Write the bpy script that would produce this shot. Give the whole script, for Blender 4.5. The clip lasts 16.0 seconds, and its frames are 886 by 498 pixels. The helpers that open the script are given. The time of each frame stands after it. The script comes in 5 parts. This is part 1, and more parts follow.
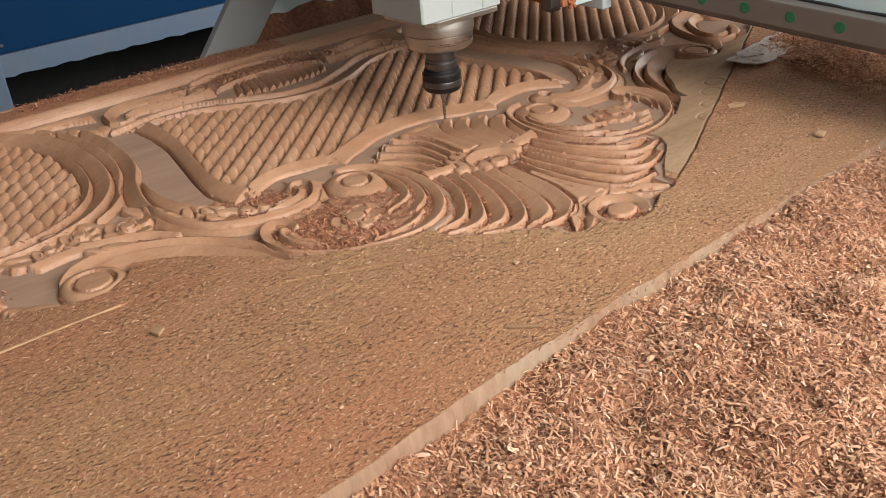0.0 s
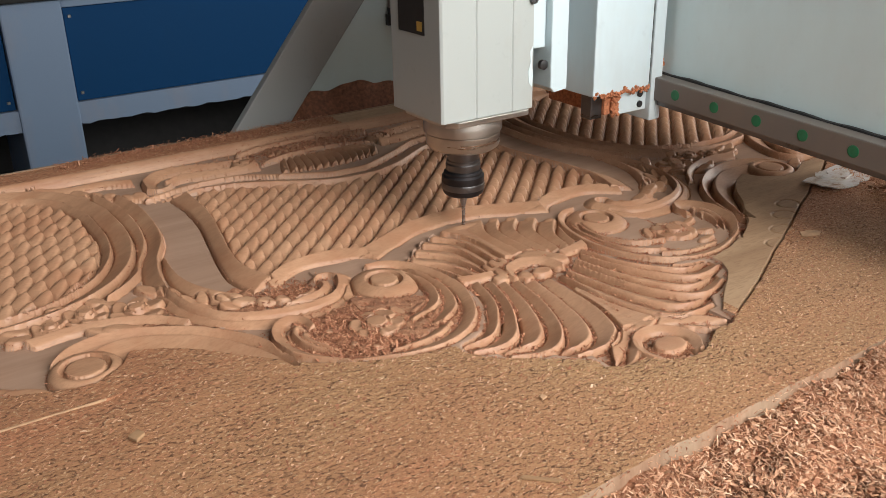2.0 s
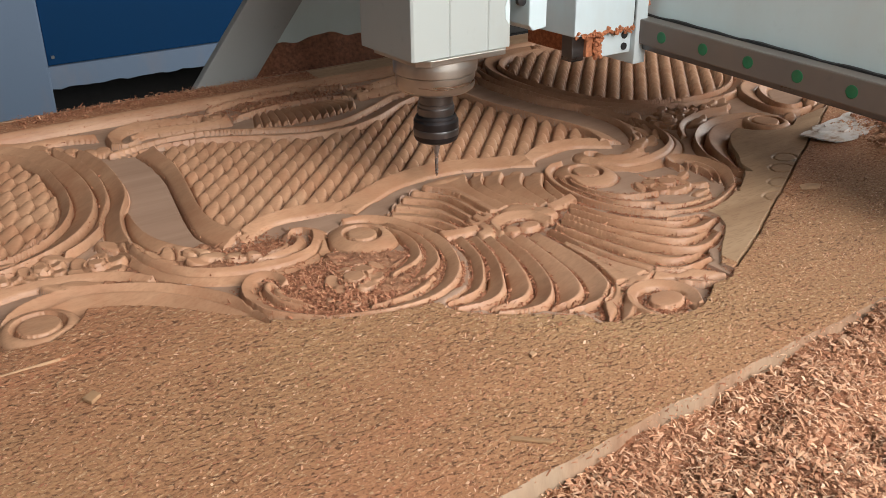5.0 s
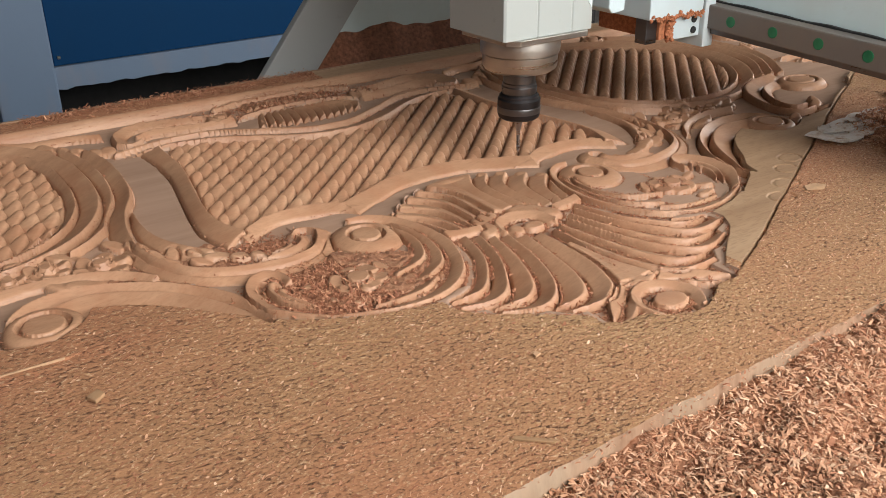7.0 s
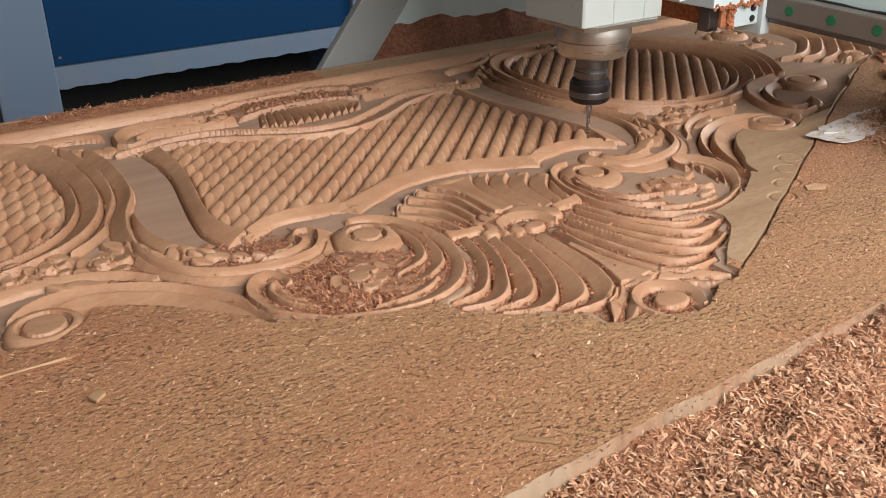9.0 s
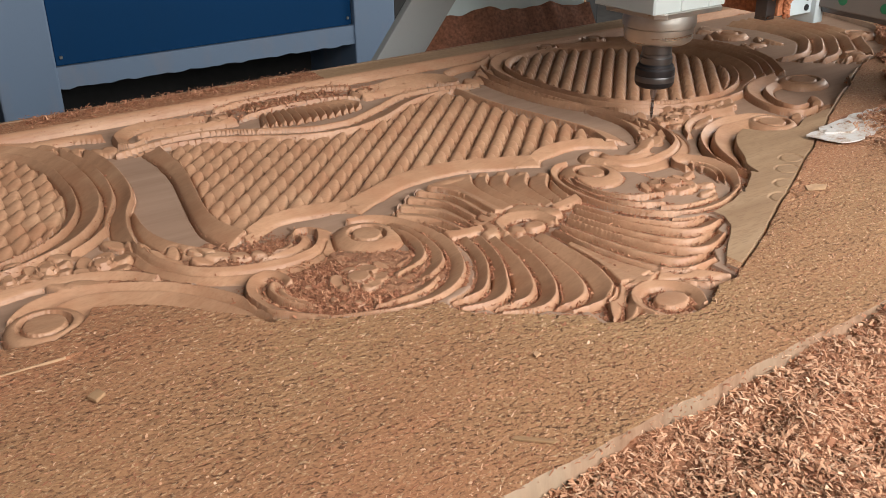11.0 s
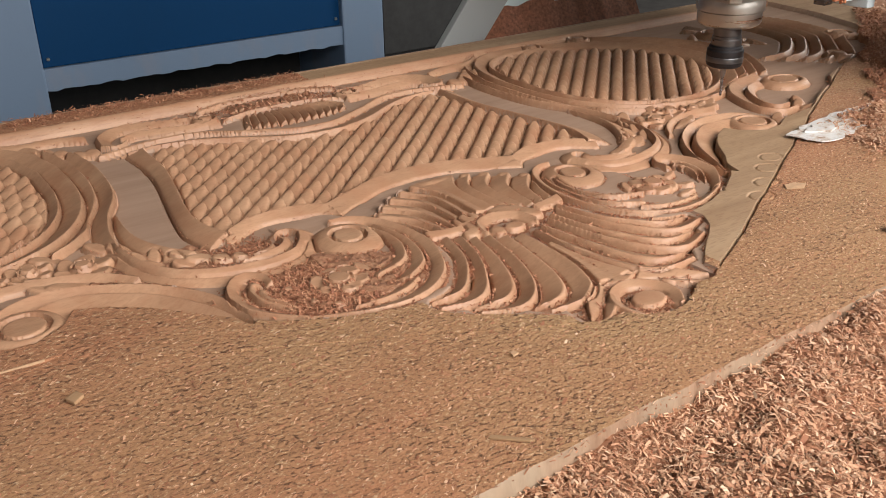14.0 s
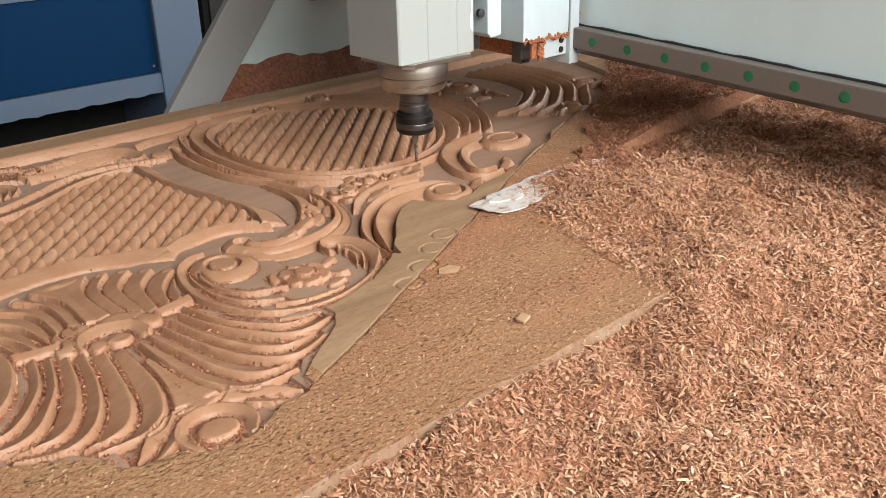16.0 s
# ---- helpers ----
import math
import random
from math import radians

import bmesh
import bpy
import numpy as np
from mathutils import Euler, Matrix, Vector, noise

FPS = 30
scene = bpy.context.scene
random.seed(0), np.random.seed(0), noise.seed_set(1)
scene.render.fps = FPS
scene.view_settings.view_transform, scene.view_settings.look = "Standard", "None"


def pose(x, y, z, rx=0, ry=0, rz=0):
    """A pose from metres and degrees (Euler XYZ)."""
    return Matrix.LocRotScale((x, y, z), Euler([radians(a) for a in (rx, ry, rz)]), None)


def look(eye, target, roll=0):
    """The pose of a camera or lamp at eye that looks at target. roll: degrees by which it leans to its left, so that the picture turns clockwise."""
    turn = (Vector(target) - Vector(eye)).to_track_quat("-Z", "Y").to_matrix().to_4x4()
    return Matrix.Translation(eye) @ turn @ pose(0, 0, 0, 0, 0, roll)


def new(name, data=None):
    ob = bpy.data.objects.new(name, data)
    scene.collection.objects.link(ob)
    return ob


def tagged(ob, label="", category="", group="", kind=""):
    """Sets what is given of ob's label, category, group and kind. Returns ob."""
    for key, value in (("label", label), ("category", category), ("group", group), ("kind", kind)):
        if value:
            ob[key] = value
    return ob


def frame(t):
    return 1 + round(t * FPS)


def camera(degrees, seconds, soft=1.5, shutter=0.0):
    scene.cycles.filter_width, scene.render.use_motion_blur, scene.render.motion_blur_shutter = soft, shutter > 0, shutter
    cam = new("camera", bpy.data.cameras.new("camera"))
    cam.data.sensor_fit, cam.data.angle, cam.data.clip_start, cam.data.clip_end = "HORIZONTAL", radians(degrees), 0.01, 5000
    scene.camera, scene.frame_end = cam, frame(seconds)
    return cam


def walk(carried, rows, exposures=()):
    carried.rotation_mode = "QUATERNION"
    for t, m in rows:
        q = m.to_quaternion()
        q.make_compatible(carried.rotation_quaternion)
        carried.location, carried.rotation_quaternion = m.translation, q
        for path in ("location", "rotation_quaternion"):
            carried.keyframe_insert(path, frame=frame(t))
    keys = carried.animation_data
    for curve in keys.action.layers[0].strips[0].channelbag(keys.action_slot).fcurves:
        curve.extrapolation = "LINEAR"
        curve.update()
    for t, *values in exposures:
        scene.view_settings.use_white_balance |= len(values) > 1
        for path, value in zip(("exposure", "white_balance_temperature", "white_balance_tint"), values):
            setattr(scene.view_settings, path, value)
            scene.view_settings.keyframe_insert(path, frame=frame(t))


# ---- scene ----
cam = camera(51.4, 16.0, soft=0.7)

PATH = [
    (0, (-0.646, -0.755, 0.412), (0.421, 0.649, -0.533), -4.8),
    (0.5, (-0.648, -0.747, 0.421), (0.476, 0.617, -0.515), -1.5),
    (1, (-0.639, -0.724, 0.42), (0.52, 0.618, -0.505), 0.7),
    (1.5, (-0.608, -0.697, 0.424), (0.456, 0.724, -0.499), 1.1),
    (2, (-0.565, -0.702, 0.41), (0.436, 0.834, -0.39), -1.1),
    (2.5, (-0.568, -0.683, 0.389), (0.423, 0.862, -0.407), -0.5),
    (3, (-0.558, -0.68, 0.379), (0.465, 0.835, -0.432), -0.6),
    (3.5, (-0.553, -0.673, 0.374), (0.506, 0.808, -0.453), -0.3),
    (4, (-0.545, -0.667, 0.37), (0.494, 0.818, -0.476), -0.6),
    (6.5, (-0.542, -0.666, 0.368), (0.47, 0.834, -0.483), -0.7),
    (7, (-0.542, -0.667, 0.368), (0.47, 0.834, -0.482), -0.8),
    (7.5, (-0.542, -0.667, 0.368), (0.47, 0.834, -0.482), -0.8),
    (8, (-0.542, -0.667, 0.368), (0.47, 0.834, -0.482), -0.8),
    (8.5, (-0.542, -0.667, 0.368), (0.47, 0.834, -0.482), -0.8),
    (9, (-0.542, -0.667, 0.368), (0.469, 0.835, -0.482), -0.8),
    (11.5, (-0.541, -0.668, 0.368), (0.468, 0.836, -0.482), -0.8),
    (12, (-0.541, -0.668, 0.368), (0.468, 0.836, -0.482), -0.8),
    (12.5, (-0.541, -0.667, 0.368), (0.467, 0.835, -0.483), -0.8),
    (13, (-0.541, -0.667, 0.369), (0.469, 0.834, -0.483), -0.8),
    (13.5, (-0.54, -0.669, 0.368), (0.467, 0.835, -0.482), -0.8),
    (14, (-0.534, -0.677, 0.37), (0.489, 0.817, -0.48), -0.9),
    (14.5, (-0.498, -0.704, 0.378), (0.663, 0.698, -0.451), -0.9),
    (15, (-0.45, -0.714, 0.393), (0.842, 0.587, -0.406), 2.3),
    (15.5, (-0.344, -0.738, 0.394), (0.908, 0.594, -0.415), 0.5),
    (16, (-0.258, -0.761, 0.397), (0.952, 0.615, -0.404), -1.4),
]
walk(cam, [(t, look(eye, target, roll)) for t, eye, target, roll in PATH])

# ---- world and light ----
EXPOSURE = 0.0
world = bpy.data.worlds.new("world")
scene.world = world
world.use_nodes = True
wn = world.node_tree
sky = wn.nodes.new("ShaderNodeTexSky")
sky.sky_type, sky.sun_disc = "NISHITA", False
sky.sun_elevation, sky.sun_rotation = radians(40), radians(200)
wn.links.new(sky.outputs[0], wn.nodes["Background"].inputs[0])
wn.nodes["Background"].inputs[1].default_value = 0.05
scene.view_settings.exposure = EXPOSURE


def area_light(name, m, sx, sy, power, colour):
    data = bpy.data.lights.new(name, "AREA")
    data.shape, data.size, data.size_y, data.energy, data.color = "RECTANGLE", sx, sy, power, colour
    ob = new(name, data)
    ob.matrix_world = m
    return ob


# daylight of the workshop gates on the south and east sides and of the window on the west side
area_light("gate_daylight", look((0.55, -2.45, 1.45), (1.5, -0.2, 0.0)), 2.8, 1.6, 190, (1.0, 0.96, 0.92))
area_light("east_gate_daylight", look((6.85, 0.2, 1.15), (0.3, 0.0, 0.0)), 3.0, 2.4, 250, (1.0, 0.96, 0.91))
area_light("window_daylight", look((-3.85, 0.9, 1.2), (0.2, 0.3, 0.0)), 2.6, 1.4, 2, (0.93, 0.97, 1.0))


# ---- materials ----
class Mat:
    def __init__(self, name, rough=0.6, metal=0.0):
        self.m = bpy.data.materials.new(name)
        self.m.use_nodes = True
        self.t = self.m.node_tree
        self.b = self.t.nodes["Principled BSDF"]
        self.b.inputs["Roughness"].default_value = rough
        self.b.inputs["Metallic"].default_value = metal
        self.co = self.t.nodes.new("ShaderNodeTexCoord").outputs["Object"]

    def node(self, kind):
        return self.t.nodes.new(kind)

    def link(self, a, b):
        self.t.links.new(a, b)

    def noise(self, scale, detail=4.0, rough=0.6, stretch=(1, 1, 1), turn=0.0, distort=0.0):
        mp = self.node("ShaderNodeMapping")
        mp.inputs["Scale"].default_value = stretch
        mp.inputs["Rotation"].default_value = (0, 0, radians(turn))
        self.link(self.co, mp.inputs["Vector"])
        n = self.node("ShaderNodeTexNoise")
        n.inputs["Scale"].default_value = scale
        n.inputs["Detail"].default_value = detail
        n.inputs["Roughness"].default_value = rough
        n.inputs["Distortion"].default_value = distort
        self.link(mp.outputs[0], n.inputs["Vector"])
        return n.outputs["Fac"]

    def ramp(self, fac, stops):
        r = self.node("ShaderNodeValToRGB")
        while len(r.color_ramp.elements) < len(stops):
            r.color_ramp.elements.new(0.5)
        for e, (p, c) in zip(r.color_ramp.elements, stops):
            e.position, e.color = p, (*c, 1) if len(c) == 3 else c
        self.link(fac, r.inputs[0])
        return r.outputs[0]

    def mix(self, fac, a, b, mode="MIX"):
        n = self.node("ShaderNodeMix")
        n.data_type, n.blend_type = "RGBA", mode
        for sock, v in ((n.inputs[0], fac), (n.inputs[6], a), (n.inputs[7], b)):
            if isinstance(v, (int, float)):
                sock.default_value = v
            elif isinstance(v, tuple):
                sock.default_value = (*v, 1)
            else:
                self.link(v, sock)
        return n.outputs[2]

    def math(self, op, a, b):
        n = self.node("ShaderNodeMath")
        n.operation = op
        for sock, v in zip(n.inputs, (a, b)):
            if isinstance(v, (int, float)):
                sock.default_value = v
            else:
                self.link(v, sock)
        return n.outputs[0]

    def colour(self, c):
        if isinstance(c, tuple):
            self.b.inputs["Base Color"].default_value = (*c, 1)
        else:
            self.link(c, self.b.inputs["Base Color"])
        return self

    def rough(self, r):
        self.link(r, self.b.inputs["Roughness"])
        return self

    def bump(self, h, strength=0.5, dist=0.001):
        n = self.node("ShaderNodeBump")
        n.inputs["Strength"].default_value = strength
        n.inputs["Distance"].default_value = dist
        self.link(h, n.inputs["Height"])
        if self.b.inputs["Normal"].is_linked:
            self.link(self.b.inputs["Normal"].links[0].from_socket, n.inputs["Normal"])
        self.link(n.outputs[0], self.b.inputs["Normal"])
        return self


WOOD_DARK, WOOD_MID, WOOD_LIGHT, WOOD_OLIVE = (0.26, 0.125, 0.068), (0.42, 0.225, 0.125), (0.56, 0.335, 0.20), (0.36, 0.24, 0.115)


def wood_board_material():
    """Rough sawn board face: small torn pits, crumbs and fibres, olive and red streaks along the grain."""
    m = Mat("rough_board_wood", 0.85)
    big = m.noise(2.1, 3, 0.55, (0.8, 1.3, 1), 25)
    streak = m.noise(22, 5, 0.6, (0.10, 1.2, 1), 4, 0.6)
    fib = m.noise(520, 3, 0.6, (0.6, 1.0, 1), 12)
    grit = m.noise(300, 4, 0.7, (0.75, 1.0, 1), -15)
    base = m.ramp(big, [(0.40, (0.42, 0.182, 0.090)), (0.66, (0.41, 0.240, 0.116))])
    base = m.mix(m.ramp(streak, [(0.40, (0, 0, 0)), (0.72, (0.5, 0.5, 0.5))]), base, (0.31, 0.175, 0.082))
    base = m.mix(m.ramp(fib, [(0.38, (0.75, 0.75, 0.75)), (0.49, (0, 0, 0))]), base, (0.20, 0.088, 0.043))
    base = m.mix(m.ramp(grit, [(0.56, (0, 0, 0)), (0.67, (0.9, 0.9, 0.9))]), base, (0.62, 0.42, 0.25))
    patch = m.noise(14, 3, 0.6, (0.6, 1.3, 1), 10)
    pit = m.math("ADD", m.noise(300, 4, 0.65, (0.6, 1.2, 1), 15), m.math("MULTIPLY", patch, 0.22))
    # the pits' own shadow is painted in as dark brown, besides the bump
    base = m.mix(m.ramp(pit, [(0.700, (0, 0, 0)), (0.75, (0.8, 0.8, 0.8))]), base, (0.15, 0.062, 0.030))
    m.colour(base)
    m.bump(m.ramp(pit, [(0.69, (1, 1, 1)), (0.76, (0, 0, 0))]), 0.9, 0.0022)
    m.bump(fib, 0.35, 0.0012).bump(grit, 0.8, 0.0016).bump(streak, 0.25, 0.001)
    return m.m


def carved_wood_material():
    """Freshly cut wood: fine tool lines, soft grain, dust in places."""
    m = Mat("carved_wood", 0.52)
    big = m.noise(5.0, 3, 0.5, (0.5, 1.4, 1), 8)
    grain = m.noise(60, 5, 0.65, (0.09, 1.0, 1), 3, 0.4)
    fine = m.noise(500, 2, 0.5, (0.25, 1, 1), 3)
    dust = m.noise(16, 4, 0.7)
    base = m.ramp(big, [(0.3, (0.40, 0.220, 0.127)), (0.7, (0.50, 0.288, 0.170))])
    base = m.mix(m.ramp(grain, [(0.34, (0.5, 0.5, 0.5)), (0.58, (0, 0, 0))]), base, (0.31, 0.165, 0.092))
    base = m.mix(m.ramp(fine, [(0.36, (0.22, 0.22, 0.22)), (0.5, (0, 0, 0))]), base, (0.25, 0.115, 0.06))
    base = m.mix(m.ramp(m.noise(11, 3, 0.6, (0.6, 1.2, 1), 30), [(0.55, (0, 0, 0)), (0.75, (0.5, 0.5, 0.5))]), base, (0.58, 0.37, 0.23))
    base = m.mix(m.ramp(dust, [(0.46, (0, 0, 0)), (0.66, (0.55, 0.55, 0.55))]), base, (0.35, 0.155, 0.080))
    m.colour(base)
    m.bump(grain, 0.14, 0.0008).bump(fine, 0.15, 0.0005)
    return m.m


def floor_wood_material():
    """Flat milled ground of the relief: smooth greyish red-brown."""
    m = Mat("milled_ground_wood", 0.5)
    grain = m.noise(45, 5, 0.6, (0.07, 1.0, 1), 2, 0.5)
    big = m.noise(4.0, 3)
    base = m.ramp(grain, [(0.3, (0.33, 0.205, 0.140)), (0.7, (0.43, 0.285, 0.203))])
    base = m.mix(m.ramp(big, [(0.55, (0, 0, 0)), (0.8, (0.3, 0.3, 0.3))]), base, (0.42, 0.22, 0.125))
    m.colour(base)
    m.bump(grain, 0.2, 0.0006)
    return m.m


def edge_wood_material():
    m = Mat("sawn_edge_wood", 0.8)
    v = m.noise(120, 4, 0.6, (1.0, 1.0, 0.25))
    g = m.noise(10, 3)
    base = m.ramp(v, [(0.3, (0.22, 0.125, 0.073)), (0.7, (0.34, 0.215, 0.135))])
    base = m.mix(m.ramp(g, [(0.45, (0, 0, 0)), (0.7, (0.5, 0.5, 0.5))]), base, (0.36, 0.31, 0.22))
    m.colour(base)
    m.bump(v, 0.5, 0.001)
    return m.m


def chip_material(name, tones):
    m = Mat(name, 0.75)
    geo = m.node("ShaderNodeNewGeometry").outputs["Random Per Island"]
    patch = m.noise(7, 4, 0.6)
    c = m.ramp(geo, tones)
    c = m.mix(m.ramp(patch, [(0.45, (0, 0, 0)), (0.7, (0.35, 0.35, 0.35))]), c, (0.36, 0.150, 0.078), "MIX")
    m.colour(c)
    fine = m.noise(600, 2)
    m.bump(fine, 0.3, 0.0004)
    return m.m


def dust_material():
    """The packed sawdust between the loose chips."""
    m = Mat("sawdust", 0.95)
    a = m.noise(140, 5, 0.7)
    b = m.noise(9, 4, 0.6)
    c = m.ramp(a, [(0.3, (0.22, 0.092, 0.048)), (0.55, (0.40, 0.195, 0.105)), (0.75, (0.54, 0.31, 0.18))])
    c = m.mix(m.ramp(b, [(0.4, (0, 0, 0)), (0.7, (0.55, 0.55, 0.55))]), c, (0.30, 0.12, 0.062))
    m.colour(c)
    m.bump(a, 1.0, 0.004)
    return m.m


def paint_material(name, colour, rough=0.45, dirt=(0.32, 0.25, 0.2), amount=0.35):
    m = Mat(name, rough)
    a = m.noise(6, 5, 0.65, (1, 1, 0.4))
    b = m.noise(70, 4, 0.6)
    c = m.mix(m.ramp(a, [(0.5, (0, 0, 0)), (0.8, (amount, amount, amount))]), colour, dirt)
    c = m.mix(m.ramp(b, [(0.62, (0, 0, 0)), (0.75, (amount * 0.7,) * 3)]), c, tuple(x * 0.75 for x in colour))
    m.colour(c)
    m.bump(b, 0.08, 0.0006)
    return m.m


def metal_material(name, colour, rough=0.3, streak=60):
    m = Mat(name, rough, 1.0)
    a = m.noise(streak, 4, 0.6, (0.2, 0.2, 2.0))
    b = m.noise(14, 4, 0.6)
    m.colour(m.mix(m.ramp(b, [(0.45, (0, 0, 0)), (0.75, (0.6, 0.6, 0.6))]), colour, tuple(x * 0.55 for x in colour)))
    m.rough(m.ramp(a, [(0.3, (rough * 0.7,) * 3), (0.7, (min(1, rough * 1.5),) * 3)]))
    m.bump(a, 0.06, 0.0004)
    return m.m


def plain_material(name, colour, rough=0.7, var=0.3, scale=20):
    m = Mat(name, rough)
    a = m.noise(scale, 4, 0.6)
    m.colour(m.ramp(a, [(0.3, tuple(c * (1 - var) for c in colour)), (0.7, tuple(c * (1 + var) for c in colour))]))
    m.bump(a, 0.15, 0.001)
    return m.m


def milled_wood_material():
    """Planed board face: long grain streaks, olive to brown."""
    m = Mat("planed_wood", 0.6)
    grain = m.noise(26, 5, 0.6, (0.08, 1.0, 1), 6, 0.5)
    fine = m.noise(400, 2, 0.5, (0.2, 1, 1), 6)
    base = m.ramp(grain, [(0.3, (0.27, 0.16, 0.088)), (0.5, (0.37, 0.235, 0.135)), (0.7, (0.43, 0.29, 0.175))])
    m.colour(m.mix(m.ramp(fine, [(0.35, (0.4, 0.4, 0.4)), (0.5, (0, 0, 0))]), base, (0.22, 0.12, 0.065)))
    m.bump(fine, 0.3, 0.0006)
    return m.m


MILLED_WOOD = milled_wood_material()
BOARD = wood_board_material()
CARVED = carved_wood_material()
GROUND_WOOD = floor_wood_material()
EDGE = edge_wood_material()
CHIPS = chip_material("wood_chips", [(0.0, (0.36, 0.155, 0.082)), (0.45, (0.57, 0.305, 0.175)), (0.8, (0.66, 0.395, 0.245)), (1.0, (0.75, 0.52, 0.36))])
RED_CHIPS = chip_material("red_chips", [(0.0, (0.24, 0.088, 0.044)), (0.6, (0.40, 0.170, 0.090)), (1.0, (0.58, 0.31, 0.18))])
DUST = dust_material()
WHITE = paint_material("white_machine_paint", (0.52, 0.63, 0.67), 0.4)
GREY = paint_material("grey_machine_paint", (0.29, 0.30, 0.295), 0.5)
BEAM_PAINT = paint_material("pale_green_grey_paint", (0.55, 0.66, 0.675), 0.5, (0.40, 0.38, 0.33), 0.25)
FRAME_WHITE = paint_material("bluish_white_paint", (0.165, 0.235, 0.34), 0.5)
BLUE = paint_material("blue_sheet_paint", (0.0008, 0.040, 0.125), 0.6, (0.004, 0.04, 0.11), 0.3)
BLUE.node_tree.nodes["Principled BSDF"].inputs["Specular IOR Level"].default_value = 0.15
BODY = paint_material("cream_spindle_paint", (0.37, 0.405, 0.395), 0.32, (0.30, 0.25, 0.18), 0.6)
STEEL = metal_material("brushed_steel", (0.50, 0.485, 0.45), 0.33)
DARK_STEEL = metal_material("dark_steel", (0.16, 0.16, 0.165), 0.35)
BLACK_STEEL = metal_material("black_oxide_steel", (0.055, 0.052, 0.055), 0.42)
BIT_STEEL = metal_material("carbide", (0.38, 0.37, 0.38), 0.25)
RAIL_STEEL = paint_material("oiled_rail_steel", (0.135, 0.118, 0.105), 0.38, (0.2, 0.15, 0.11), 0.5)
GREEN = plain_material("green_plastic", (0.01, 0.13, 0.055), 0.4)
# near-black of gaps and holes; also paints the unlit base inside and cupboard
BLACK = plain_material("black_gap_and_shade", (0.012, 0.012, 0.012), 0.8)
# black of the rubber buffer, also the unlit look of the cupboard doors
RUBBER_AND_UNLIT = plain_material("black_rubber_and_unlit", (0.02, 0.02, 0.02), 0.6)
CONCRETE = plain_material("workshop_concrete", (0.10, 0.095, 0.09), 0.85, 0.35, 5)
PLASTER = plain_material("workshop_plaster", (0.20, 0.195, 0.185), 0.9, 0.2, 3)
def film_material():
    """Torn white film with brown smears."""
    m = Mat("torn_white_film_smeared", 0.5)
    a = m.noise(55, 5, 0.7, (1, 1.6, 1), 20)
    g = m.noise(240, 3)
    c = m.ramp(a, [(0.46, (0.66, 0.63, 0.61)), (0.56, (0.58, 0.50, 0.44)), (0.66, (0.30, 0.17, 0.10))])
    m.colour(m.mix(m.ramp(g, [(0.6, (0, 0, 0)), (0.7, (0.5, 0.5, 0.5))]), c, (0.34, 0.2, 0.13)))
    m.bump(a, 0.6, 0.002)
    return m.m


FILM = film_material()
ORANGE = plain_material("bare_orange_wood", (0.55, 0.25, 0.08), 0.6, 0.25, 40)
MDF = plain_material("spoilboard_fibre", (0.40, 0.29, 0.16), 0.9, 0.25, 60)
RED_DUST = plain_material("caked_red_dust", (0.36, 0.135, 0.062), 0.95, 0.4, 240)
CARVED_LIGHT = plain_material("pale_fresh_wood", (0.50, 0.31, 0.18), 0.7, 0.2, 90)
DARK_DUST = plain_material("dark_red_dust", (0.20, 0.078, 0.042), 0.95, 0.45, 160)
POST_WOOD = plain_material("raw_timber", (0.35, 0.21, 0.11), 0.8, 0.3, 30)


# ---- mesh helpers ----
def part(name, bm, material, parent=None, label=""):
    me = bpy.data.meshes.new(name)
    bm.to_mesh(me)
    bm.free()
    me.materials.append(material)
    ob = new(name, me)
    if parent is not None:
        ob.parent = parent
    return tagged(ob, label)


def smooth(ob, angle=35):
    me = ob.data
    me.shade_smooth()
    me.set_sharp_from_angle(angle=radians(angle))
    return ob


def box(x0, x1, y0, y1, z0, z1, bevel=0.0, seg=2):
    bm = bmesh.new()
    bmesh.ops.create_cube(bm, size=1)
    for v in bm.verts:
        v.co = ((x0 + x1) / 2 + v.co.x * (x1 - x0), (y0 + y1) / 2 + v.co.y * (y1 - y0), (z0 + z1) / 2 + v.co.z * (z1 - z0))
    if bevel:
        bmesh.ops.bevel(bm, geom=bm.edges[:], offset=bevel, segments=seg, affect="EDGES", profile=0.6)
    return bm


def lathe(profile, n=48, cx=0.0, cy=0.0):
    """A turned solid from (radius, height) pairs, from bottom to top."""
    bm = bmesh.new()
    rings = [[bm.verts.new((cx + r * math.cos(2 * math.pi * i / n), cy + r * math.sin(2 * math.pi * i / n), z)) for i in range(n)] for r, z in profile]
    for a, b in zip(rings, rings[1:]):
        for i in range(n):
            bm.faces.new((a[i], a[(i + 1) % n], b[(i + 1) % n], b[i]))
    bm.faces.new(rings[0][::-1])
    bm.faces.new(rings[-1])
    return bm


def prism(outline, axis, a, b, bevel=0.0):
    """A plate: the outline in the two other axes, from a to b along the axis."""
    bm = bmesh.new()
    def co(p, d):
        return {"x": (d, p[0], p[1]), "y": (p[0], d, p[1]), "z": (p[0], p[1], d)}[axis]
    lo = [bm.verts.new(co(p, a)) for p in outline]
    hi = [bm.verts.new(co(p, b)) for p in outline]
    n = len(outline)
    for i in range(n):
        bm.faces.new((lo[i], lo[(i + 1) % n], hi[(i + 1) % n], hi[i]))
    bm.faces.new(lo[::-1])
    bm.faces.new(hi)
    bmesh.ops.recalc_face_normals(bm, faces=bm.faces[:])
    if bevel:
        bmesh.ops.bevel(bm, geom=bm.edges[:], offset=bevel, segments=2, affect="EDGES", profile=0.6)
    return bm


